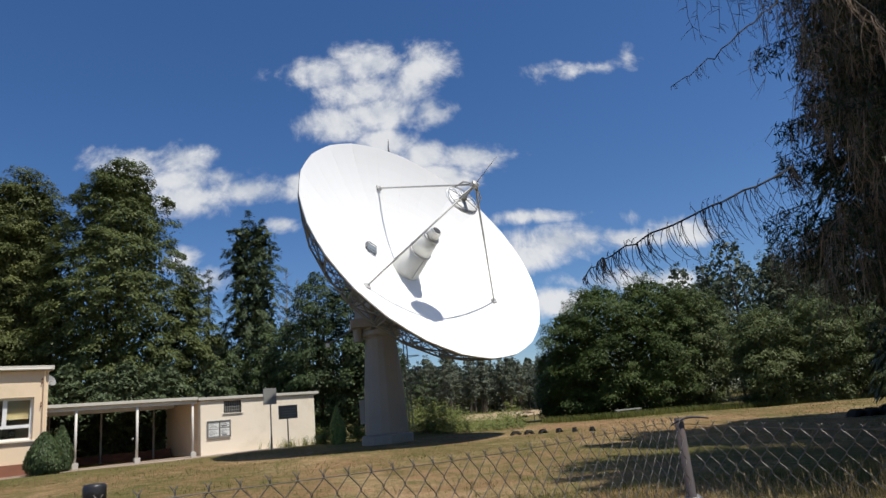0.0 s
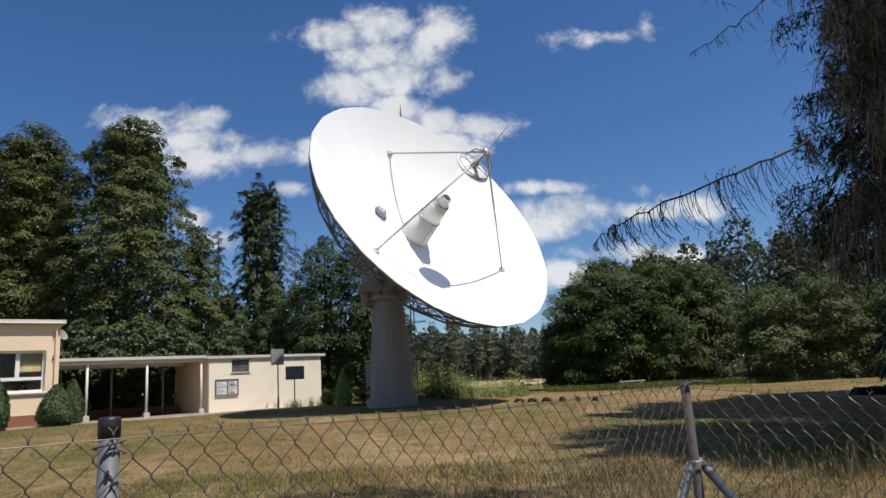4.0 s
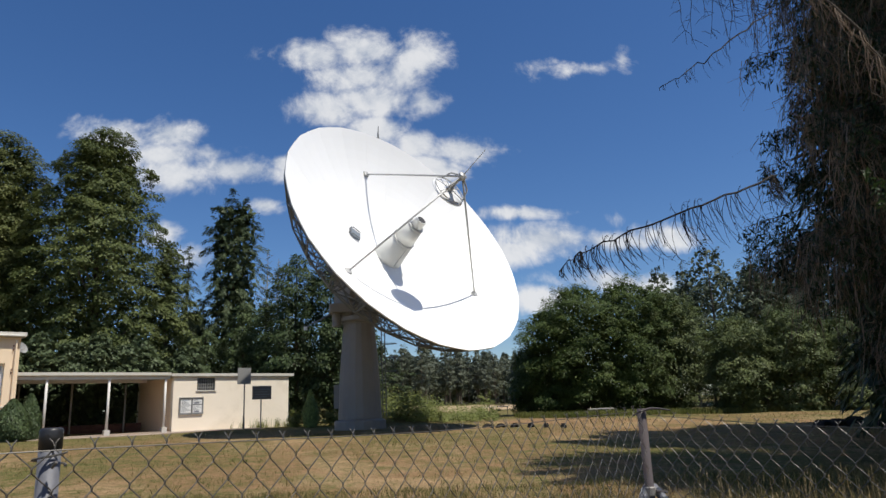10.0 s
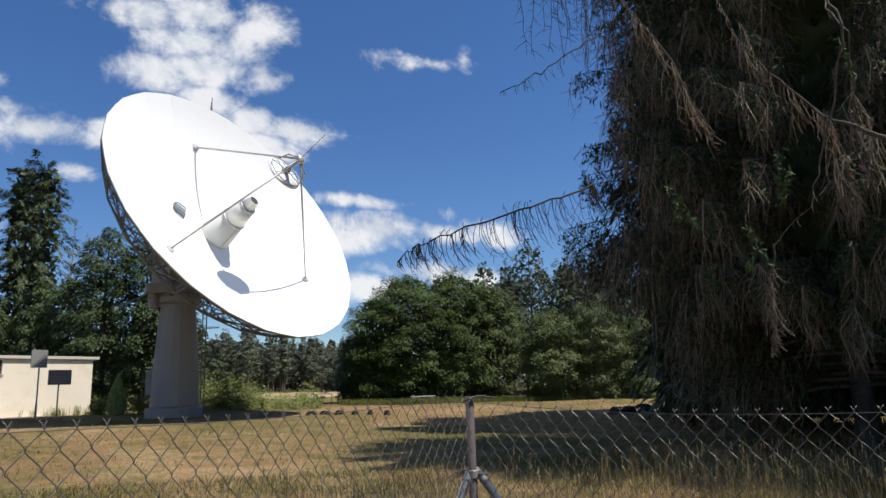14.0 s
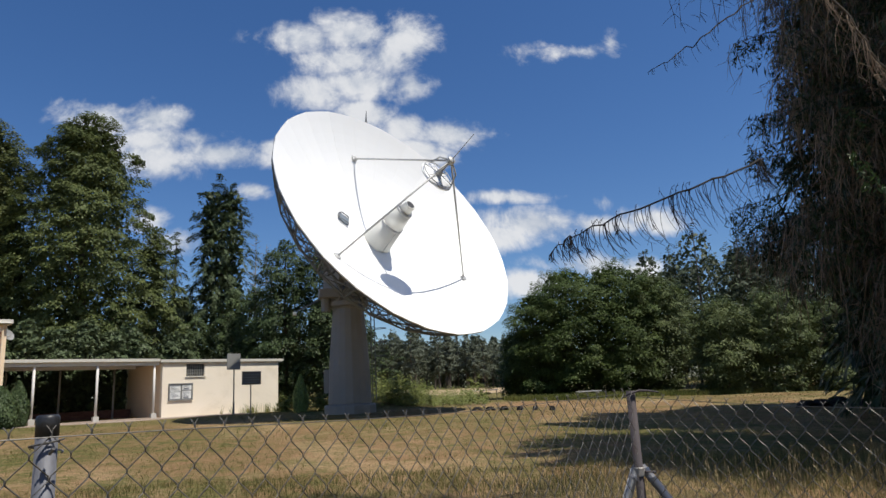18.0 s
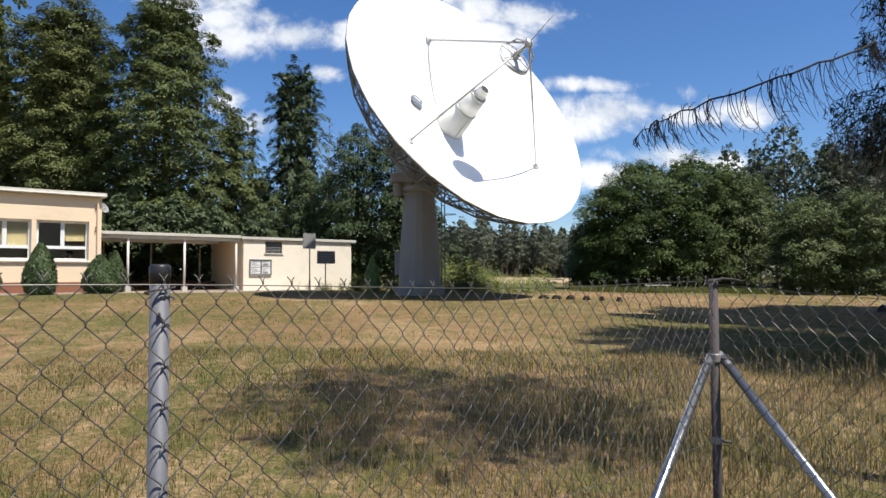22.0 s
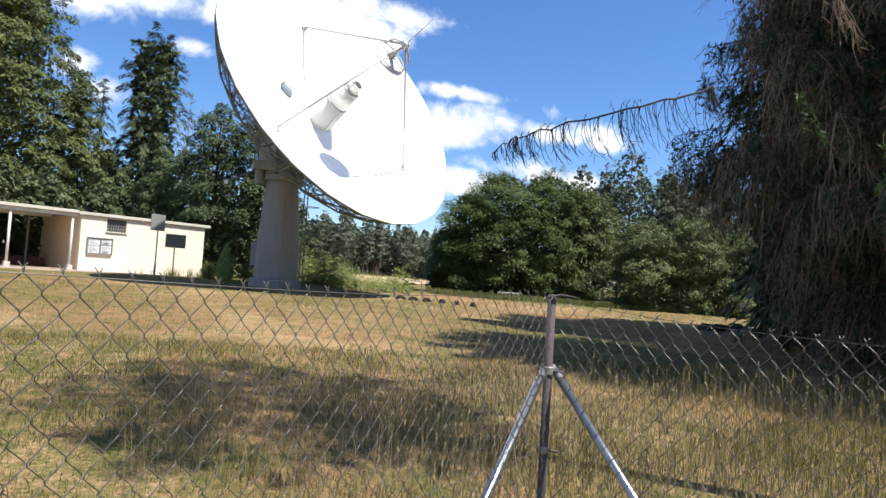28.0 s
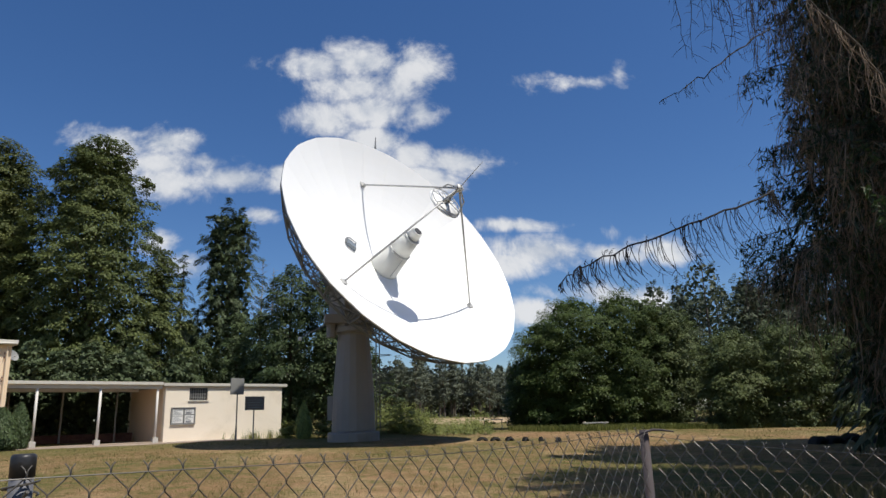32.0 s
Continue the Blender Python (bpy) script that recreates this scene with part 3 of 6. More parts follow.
    for a in (25, 145, 265):
        ob = part("seam", boxed(0.0, 0.02, -0.012, 0.012, 0.0, 1.02), M["strut"], horn)
        ob.matrix_local = pose(0, 0, 0, 0, 0, a) @ pose(0.66, 0, 0.14, 0, -8.4, 0)
    # three legs with the second mirror
    hub = Vector((0, 0, 5.12))
    for a in (92, -33.6, -150.5):
        r = 4.17
        foot = Vector((r * math.cos(radians(a)), r * math.sin(radians(a)), bowl(r) + 0.01))
        leg = at_dish(part("support_leg", tubed([foot, hub], [0.036, 0.042], 10), M["strut"], root, "long galvanised mirror leg", True))
        part("foot_plate", boxed(foot.x - 0.12, foot.x + 0.12, foot.y - 0.12, foot.y + 0.12, foot.z - 0.06, foot.z + 0.07, 0.02), M["strut"], leg)
    sub = at_dish(part("second_mirror", lathe([(0.02, 3.93), (0.25, 3.95), (0.5, 4.02), (0.72, 4.13), (0.76, 4.16), (0.74, 4.2), (0.3, 4.26), (0.05, 4.28)], 48), M["dish"], root, "white convex second mirror", True))
    bm = bmesh.new()
    ring = [(0.7 * math.cos(k * math.tau / 32), 0.7 * math.sin(k * math.tau / 32), 4.3) for k in range(33)]
    tube(bm, ring, 0.022, 6)
    part("ring_frame", bm, M["strut"], sub)
    for k in range(6):
        a = k * math.tau / 6 + 0.3
        part("spoke", tubed([(0.7 * math.cos(a), 0.7 * math.sin(a), 4.3), (0.12 * math.cos(a), 0.12 * math.sin(a), 4.36)], 0.022, 6), M["strut"], sub)
    for a in (92, -33, -151):
        w = radians(a)
        part("stay", tubed([(0.7 * math.cos(w), 0.7 * math.sin(w), 4.3), (0.55 * math.cos(w), 0.55 * math.sin(w), 4.75), (0.1 * math.cos(w), 0.1 * math.sin(w), 5.08)], 0.035, 6), M["strut"], sub)
    part("drive_box", lathe([(0.12, 4.28), (0.12, 4.5), (0.05, 4.52), (0.05, 4.9), (0.09, 4.92), (0.09, 5.02)], 16), M["strut"], sub)
    top = at_dish(part("hub", lathe([(0.14, 5.0), (0.17, 5.05), (0.17, 5.2), (0.1, 5.24)], 16), M["strut"], root))
    part("rod", tubed([(0, 0, 5.2), (0.05, 0.1, 6.55)], [0.022, 0.012], 6), M["strut"], top)
    # hatch in the bowl
    r, a = 1.86, radians(156)
    slope = math.degrees(math.atan(r / (2 * FOCUS)))
    hm = m @ pose(0, 0, 0, 0, 0, math.degrees(a)) @ pose(r, 0, bowl(r), 0, -slope, 0)
    hatch = part("hatch", boxed(-0.27, 0.27, -0.2, 0.2, -0.01, 0.09, 0.02), M["hatchblue"], root, "small pale blue box hatch in the bowl")
    hatch.matrix_local = hm
    for name, y in (("hinge", 0.2), ("handle", -0.2)):
        part(name, tubed([(-0.24, y, 0.06), (-0.2, y, 0.15), (0.2, y, 0.15), (0.25, y, 0.06)], 0.025, 6), M["lattice"], hatch)
    part("bracket", boxed(0.27, 0.31, -0.16, 0.16, 0.0, 0.14, 0.01), M["lattice"], hatch)
    # lightning rod at the top of the rim
    rod = part("lightning_rod", tubed([(0, 0, 0), (0, 0, 0.25), (0.02, 0, 0.62)], [0.05, 0.03, 0.012], 8), M["lattice"], root)
    rod.matrix_local = Matrix.Translation(m @ Vector((RIM * math.cos(radians(83)), RIM * math.sin(radians(83)), bowl(RIM) - 0.02)))
    # pillar
    col = part("pillar", lathe([(0.93, 0.42), (0.93, 0.5), (0.885, 1.6), (0.884, 1.61), (0.86, 2.2), (0.68, 4.45), (0.7, 4.5), (0.7, 4.6)], 18), M["pillar"], root, "tapered grey many-sided pillar")
    part("base_plinth", lathe([(1.1, 0.0), (1.1, 0.34), (1.04, 0.4)], 18), M["pillar"], col, "wide grey base ring")
    part("flange", lathe([(0.86, 4.55), (0.9, 4.6), (0.9, 4.78), (0.8, 4.8)], 24), M["pillar"], col)
    # turning head
    head = part("turning_head", lathe([(0.72, 4.78), (0.74, 5.3), (0.6, 5.9), (0.45, 6.1)], 20), M["pillar"], root, "grey turning head above the pillar")
    az = math.degrees(AXIS_AZ) + 180
    for side in (-1, 1):
        bm = bmesh.new()
        box(bm, -0.12, 0.12, -0.5, 0.6, 4.8, 7.0, 0.03)
        ob = part("yoke_arm", bm, M["pillar"], head)
        ob.matrix_local = pose(0, 0, 0, 0, 0, az) @ pose(side * 0.7, -0.2, 0)
    ob = part("drive_platform", boxed(-1.3, 0.2, -0.5, 0.5, 4.82, 5.2, 0.03), M["pillar"], head)
    ob.matrix_local = pose(0.05, -0.35, 0.1, 0, 0, 8)
    part("motor", tubed([(-0.95, -0.45, 4.35), (-0.95, -0.45, 4.95)], 0.2, 14), M["pillar"], head)
    part("floodlight", boxed(-2.35, -2.2, -0.5, -0.36, 4.25, 4.4, 0.02), M["dish"], head)
    part("lamp_arm", tubed([(-1.2, -0.4, 4.9), (-2.25, -0.42, 4.4)], 0.03, 6), M["lattice"], head)
    drum = at_dish(part("hub_drum", lathe([(1.3, -0.35), (1.3, -1.3), (1.0, -1.5), (0.9, -1.9)], 28), M["pillar"], root, "grey hub drum behind the bowl"))
    for k in range(8):
        a = k * math.tau / 8
        part("drum_stay", tubed([(1.25 * math.cos(a), 1.25 * math.sin(a), -1.2), (2.8 * math.cos(a), 2.8 * math.sin(a), bowl(2.8) - 1.3)], 0.045, 6), M["lattice"], drum)
    jack = part("tilt_jack", tubed([(0.35, 0.9, 5.0), (0.75, -0.2, 5.0)], 0.1, 10), M["lattice"], head)
    # ladder with cage on the far side
    bm = bmesh.new()
    for x in (-0.22, 0.22):
        tube(bm, [(x, 0, 0.5), (x, 0, 5.2)], 0.025, 6)
    for k in range(15):
        tube(bm, [(-0.22, 0, 0.7 + 0.3 * k), (0.22, 0, 0.7 + 0.3 * k)], 0.015, 5)
    ladder = part("ladder", bm, M["lattice"], root, "dark steel ladder with cage hoops")
    ladder.matrix_local = pose(1.05, 0.25, 0, 0, 0, 70)
    for k in range(5):
        z = 2.4 + 0.6 * k
        part("cage_hoop", tubed([(-0.3 * math.cos(a), -0.62 * math.sin(a), z) for a in np.linspace(0, math.pi, 9)], 0.016, 5), M["lattice"], ladder)
    ob = part("cable_box", boxed(-0.15, 0.15, -0.12, 0.12, 0.7, 1.7, 0.01), M["pillar"], root)
    ob.matrix_local = pose(-0.96, 0.1, 0.2)


build_antenna()


# ---- buildings ----
FACADE = Matrix.Translation((-13.94, 28.08, -0.064)) @ pose(0, 0, 0, 0, 0, 37.16) @ Matrix.Scale(1.04, 4)   # x along the front, y inwards


def wall_with_holes(x0, x1, y0, y1, z0, z1, holes):
    """A wall along x with openings (x0, x1, z0, z1) right through it."""
    bm = bmesh.new()
    xs = sorted({x0, x1, *[h[0] for h in holes], *[h[1] for h in holes]})
    zs = sorted({z0, z1, *[h[2] for h in holes], *[h[3] for h in holes]})
    for a, b in zip(xs, xs[1:]):
        run = None
        for c, d in zip(zs, zs[1:]):
            hole = any(h[0] <= a and b <= h[1] and h[2] <= c and d <= h[3] for h in holes)
            if not hole:
                run = (run[0], d) if run else (c, d)
            if hole and run:
                box(bm, a, b, y0, y1, *run)
                run = None
        if run:
            box(bm, a, b, y0, y1, *run)
    bmesh.ops.remove_doubles(bm, verts=bm.verts, dist=1e-5)
    return bm


def window(house, x0, x1, z0, z1, y, blinds, open_sash=False):
    """White window: two tall sashes over a low fixed light, sill, blinds."""
    w, zt, xm = 0.09, z0 + (z1 - z0) * 0.33, (x0 + x1) / 2
    bm = bmesh.new()
    rings = [[bm.verts.new(v) for v in ((a, q, c), (b, q, c), (b, q, d), (a, q, d))] for q in (y, y + 0.07) for a, b, c, d in ((x0, x1, z0, z1), (x0 + w, x1 - w, z0 + w, z1 - w))]
    for a, b in ((0, 1), (1, 3), (3, 2), (2, 0)):
        for k in range(4):
            bm.faces.new((rings[a][k], rings[a][(k + 1) % 4], rings[b][(k + 1) % 4], rings[b][k]))
    bmesh.ops.recalc_face_normals(bm, faces=bm.faces)
    win = part("window", bm, M["whiteframe"], house, "white framed window with straw blinds")
    part("transom", boxed(x0 + w, x1 - w, y - 0.003, y + 0.072, zt - 0.06, zt + 0.06, 0.006), M["whiteframe"], win)
    part("mullion", boxed(xm - 0.07, xm + 0.07, y - 0.003, y + 0.072, zt + 0.06, z1 - w, 0.006), M["whiteframe"], win)
    for a, b, c, d in ((x0 + w, x1 - w, z0 + w, zt - 0.06), (x0 + w, xm - 0.07, zt + 0.06, z1 - w), (xm + 0.07, x1 - w, zt + 0.06, z1 - w)):
        ob = part("pane", boxed(a, b, y + 0.03, y + 0.036, c, d), M["glass"], win)
        ob.visible_shadow = False
    for n, (k, depth) in enumerate(blinds):
        a, b = (x0 + w + 0.01, xm - 0.08) if k == 0 else (xm + 0.08, x1 - w - 0.01)
        bm = bmesh.new()
        top, low = z1 - w, z1 - w - (z1 - w - zt) * depth
        slats = 14
        for i in range(slats):
            z = low + (top - low) * i / slats
            box(bm, a, b, y + 0.09, y + 0.1, z + 0.002, z + (top - low) / slats - 0.002)
        part("blind", bm, M["blind"], win)
    part("sill", boxed(x0 - 0.06, x1 + 0.06, y - 0.26, y + 0.0, z0 - 0.07, z0 - 0.02, 0.008), M["roof"], win)


def build_office():
    house = thing("office_building", "single-storey cream rendered building with flat roof and red-brown plinth", "building", FACADE)
    holes = [(-2.5, -0.72, 2.33, 3.87), (-4.34, -2.66, 2.33, 3.87), (-6.36, -4.68, 2.33, 3.87), (-8.4, -6.72, 2.33, 3.87)]
    part("wall", wall_with_holes(-12, -0.28, -0.3, 0.05, 1.5, 4.82, holes), M["render"], house)
    part("wall", boxed(-0.58, -0.28, 0.05, 8.0, 1.5, 4.82), M["render"], house)
    part("wall", boxed(-12, -11.7, 0.05, 8.0, 1.5, 4.82), M["render"], house)
    part("wall", boxed(-12, -0.28, 8.0, 8.3, 1.5, 4.82), M["render"], house)
    part("plinth", boxed(-12.03, -0.25, -0.33, 8.33, 0.3, 1.5), M["plinth"], house, "red-brown painted plinth")
    part("floor", boxed(-11.69, -0.59, 0.06, 7.99, 1.52, 1.6), M["concrete"], house)
    roof = part("roof", boxed(-12.4, -0.14, -0.42, 8.6, 4.86, 5.0), M["roof"], house, "flat felt roof with pale edge")
    part("roof_edge", boxed(-12.42, -0.12, -0.45, -0.42, 4.87, 5.02), M["roof"], roof)
    part("gutter", tubed([(-12.3, -0.49, 4.90), (-0.2, -0.49, 4.88)], 0.04, 8), M["roof"], roof)
    part("soffit", boxed(-12.38, -0.16, -0.41, -0.3, 4.822, 4.858), M["soffit"], roof)
    part("vent_cowl", boxed(-1.9, -1.3, 1.0, 1.6, 5.0, 5.16, 0.02), M["roof"], roof)
    for h, bl in zip(holes, ([(1, 0.72)], [(0, 0.96), (1, 0.96)], [(0, 0.95), (1, 0.95)], [(0, 0.9), (1, 0.95)])):
        window(house, *h, -0.12, bl)
    part("downpipe", tubed([(-0.42, -0.37, 4.8), (-0.42, -0.37, 1.2)], 0.035, 8), M["render"], house)
    for z in (4.5, 4.36, 3.62, 3.5):
        part("wall_hook", tubed([(-0.5, -0.3, z), (-0.5, -0.36, z), (-0.5, -0.37, z + 0.05)], 0.018, 6), M["plinth"], house, "rusty iron wall hook")
    # small receiver dish on the corner
    d = thing("wall_satellite_dish", "small grey television dish bracketed to the building corner", "antenna", FACADE @ pose(-0.22, 1.6, 4.55))
    ob = part("bowl", lathe([(0.03, 0), (0.16, 0.03), (0.24, 0.06), (0.25, 0.075), (0.16, 0.045), (0.02, 0.015)], 24), M["signgrey"], d)
    ob.matrix_local = pose(0.28, -0.1, 0.05, 62, 0, 30)
    part("bracket", tubed([(-0.16, 0.0, -0.05), (0.2, 0, -0.05), (0.25, -0.05, 0.05)], 0.02, 6), M["strut"], d)
    part("arm", tubed([(0.26, -0.1, 0.0), (0.38, -0.45, 0.02)], 0.012, 6), M["strut"], d)


def build_canopy():
    can = thing("covered_walkway", "flat canopy on slim pale posts joining building and shed", "canopy", FACADE)
    roof = part("roof", boxed(-0.27, 5.5, -0.02, 4.25, 3.42, 3.52), M["soffit"], can, "thin flat canopy roof")
    part("fascia", boxed(-0.27, 5.5, -0.06, -0.022, 3.44, 3.56), M["roof"], roof)
    part("beam", boxed(-0.27, 5.5, 0.06, 0.16, 3.28, 3.42), M["post"], roof)
    part("beam", boxed(-0.27, 5.5, 2.9, 3.0, 3.28, 3.42), M["post"], roof)
    for x in (0.8, 3.06, 5.33):
        z = gh(*(FACADE @ Vector((x, 0.1, 0))).xy)
        p = part("post", tubed([(x, 0.11, z), (x, 0.11, 3.3)], 0.05, 10), M["post"], can, smooth=True)
        part("post_base", boxed(x - 0.11, x + 0.11, 0.0, 0.22, z - 0.1, z + 0.24, 0.015), M["concrete"], p)
    for x in (0.4, 2.4, 4.6):
        z = gh(*(FACADE @ Vector((x, 2.95, 0))).xy)
        part("post", tubed([(x, 2.95, z), (x, 2.95, 3.3)], 0.045, 8), M["steelpole"], can)
    # low brick wall under the back of the canopy
    low = thing("low_brick_wall", "low dark red brick wall behind the canopy", "wall", FACADE)
    part("core", boxed(-0.27, 5.4, 3.05, 3.2, 0.9, 1.5), M["brick"], low)
    me = None
    for row in range(6):
        for k in range(21):
            x = 0.0 + k * 0.256 + (0.128 if row % 2 else 0)
            if x > 5.2:
                continue
            if me is None:
                ob = part("brick", boxed(0, 0.245, 0, 0.03, 0, 0.068, 0.004), M["brick"], low)
                me = ob.data
            else:
                ob = put_mesh("brick", me, M["brick"], low)
            ob.matrix_local = pose(x, 3.025, 1.02 + row * 0.078)


def build_shed():
    shed = thing("shed", "low pale cream flat-roofed shed beside the antenna", "building", FACADE)
    holes = [(6.67, 7.5, 2.78, 3.33)]
    part("wall", wall_with_holes(5.63, 11.2, 0.0, 0.25, 0.6, 3.36, holes), M["render_shed"], shed)
    part("wall", boxed(5.63, 5.88, 0.25, 4.2, 0.6, 3.36), M["render"], shed, "cream side wall in the shade of the canopy")
    part("wall", boxed(10.95, 11.2, 0.25, 4.2, 0.6, 3.36), M["render_shed"], shed)
    part("wall", boxed(5.63, 11.2, 4.2, 4.45, 0.6, 3.36), M["render_shed"], shed)
    roof = part("roof", boxed(5.51, 11.41, -0.07, 4.6, 3.39, 3.5), M["roof"], shed, "thin flat roof with pale edge")
    part("roof_edge", boxed(5.51, 11.43, -0.1, -0.072, 3.40, 3.52), M["roof"], roof)
    part("soffit", boxed(5.55, 11.36, -0.06, 4.5, 3.362, 3.388), M["soffit"], roof)
    # lattice block window
    v = part("lattice_window", boxed(6.67, 7.5, 0.12, 0.16, 2.78, 3.33), M["dark"], shed, "dark lattice block window")
    bm = bmesh.new()
    for k in range(9):
        x = 6.67 + 0.83 * k / 8
        box(bm, x - 0.014, x + 0.014, 0.06, 0.12, 2.78, 3.33)
    for k in range(5):
        z = 2.78 + 0.55 * k / 4
        box(bm, 6.67, 7.5, 0.055, 0.118, z - 0.014, z + 0.014)
    part("lattice", bm, M["signgrey"], v)
    part("sill", boxed(6.62, 7.55, -0.05, 0.05, 2.74, 2.775), M["roof"], v)
    # notice case with bleached sheets
    case = thing("poster_case", "grey framed wall case with four bleached printed sheets", "notice board", FACADE)
    bm = bmesh.new()
    for b in ((5.9, 6.96, 1.76, 1.8), (5.9, 6.96, 2.45, 2.49), (5.9, 5.94, 1.8, 2.45), (6.92, 6.96, 1.8, 2.45), (6.44, 6.47, 1.8, 2.45)):
        box(bm, b[0], b[1], -0.07, -0.004, b[2], b[3], 0.005)
    part("frame", bm, M["signgrey"], case)
    part("backing", boxed(5.94, 6.92, -0.03, -0.004, 1.8, 2.45), M["signgrey"], case)
    for k, (a, b, c, d) in enumerate(((5.97, 6.42, 2.14, 2.42), (5.97, 6.42, 1.83, 2.11), (6.5, 6.9, 2.2, 2.42), (6.5, 6.9, 1.83, 2.15))):
        s = part("sheet", boxed(a, b, -0.038, -0.031, c, d), M["paper"], case)
        bm = bmesh.new()
        for i in range(5):
            z = d - 0.04 - i * 0.045
            box(bm, a + 0.03, b - 0.03 - 0.07 * ((i * 7 + k * 3) % 4), -0.042, -0.0385, z - 0.016, z)
        if k > 1:
            box(bm, a + 0.05, b - 0.12, -0.042, -0.0385, c + 0.015, c + 0.07)
        part("print_bars", bm, M["ink"], s)


def pole_sign(name, label, x, y, s0, s1, z0, z1, thick, material, bars):
    z = gh(*(FACADE @ Vector((x, y, 0))).xy)
    root = thing(name, label, "sign", FACADE @ pose(x, y, z))
    part("pole", tubed([(0, 0, -0.2), (0, 0, z1 - z - 0.05)], 0.03, 8), M["steelpole"], root)
    bd = part("board", boxed(s0 - x, s1 - x, -0.05 - thick, -0.03, z0 - z, z1 - z, 0.008), material, root)
    if bars:
        bm = bmesh.new()
        for i in range(4):
            zz = z1 - z - 0.12 - i * 0.11
            box(bm, s0 - x + 0.08, s1 - x - 0.1 - 0.1 * (i % 2), -0.056 - thick, -0.0505 - thick, zz - 0.03, zz)
        part("text_bars", bm, M["signgrey"], bd)
        part("frame", boxed(s0 - x - 0.02, s1 - x + 0.02, -0.03, -0.012, z0 - z - 0.02, z1 - z + 0.02), M["steelpole"], bd)
    else:
        part("clamp", boxed(-0.3, 0.05, -0.03, 0.03, z0 - z + 0.02, z0 - z + 0.06), M["steelpole"], root)
        part("sleeve", tubed([(0, 0, 0), (0, 0, 0.55)], 0.045, 8), M["steelpole"], root)
    return root


build_office()
build_canopy()
build_shed()
pole_sign("road_sign", "grey back of a square sign on a steel pole", 7.98, -1.9, 7.63, 8.24, 2.94, 3.63, 0.02, M["signgrey"], False)
pole_sign("notice_sign", "dark notice board on a thin pole before the shed", 8.93, -1.6, 8.51, 9.39, 2.30, 2.85, 0.03, M["notice"], True)


def build_paving():
    pave = thing("pavement", "pinkish grey slab path along the buildings", "pavement", FACADE, kind="structure")
    me = None
    for k in range(38):
        for j in range(3):
            x, y = -10 + k * 0.505, -1.15 + j * 0.505 - 0.35
            if me is None:
                ob = part("slab", boxed(0.004, 0.5, 0.004, 0.5, -0.05, 0.0, 0.006), M["path"], pave)
                me = ob.data
            else:
                ob = put_mesh("slab", me, M["path"], pave)
            z = gh(*(FACADE @ Vector((x + 0.25, y + 0.25, 0))).xy)
            ob.matrix_local = pose(x, y, z + 0.035)
    part("canopy_floor", boxed(-0.05, 5.6, 0.02, 3.0, 0.7, 1.10), M["path"], pave)


# ---- fence ----
POST_L, POST_R = Vector((-0.61, 1.42, 0)), Vector((1.22, 3.0, 0))
LEFT_END, RIGHT_END = Vector((-4.39, -1.85, 0)), Vector((3.22, -0.46, 0))
DIAMOND_W, DIAMOND_H, PHASE = 0.0745, 0.0855, 0.043  # one diamond of the mesh, corner to corner


def fence_post(x, y, top, label, r=0.0205, cap=True, metal="galv", lean=(0, 0)):
    root = thing("fence_post", label, "fence post", pose(x, y, gh(x, y), lean[0], lean[1], 0), group="fence posts")
    z = top - gh(x, y)
    part("tube", tubed([(0, 0, -0.3), (0, 0, z - (0.035 if cap else 0))], r, 20), M[metal], root, smooth=True)
    if cap:
        part("cap", lathe([(r + 0.001, z - 0.042), (r + 0.0015, z - 0.006), (r - 0.001, z - 0.001), (r - 0.005, z)], 20), M["cap"], root, "black plastic cap", True)
    return root


def wire_mesh(rows, flip):
    """One zigzag wire of the mesh, hooked into its neighbours, with a twisted upper end."""
    pts = []
    h, w = DIAMOND_H / 2, DIAMOND_W / 2
    for i in range(rows + 1):
        side = (i % 2 == 0) ^ flip
        x = w / 2 if side else -w / 2
        d = 0.004 if side else -0.004
        z = -i * h
        pts += [(x * 0.97, d * 0.7, z + 0.0048), (x * 1.04, d, z), (x * 0.95, -d * 0.3, z - 0.0048), (x * 0.42, -d * 0.4, z - h * 0.33)]
    side = not flip
    x = (w / 2 if side else -w / 2)
    pts = [(x * 0.5, 0.006, 0.016), (x * 0.85, 0.004, 0.008)] + pts[1:]
    return tubed(pts, 0.0017, 3)


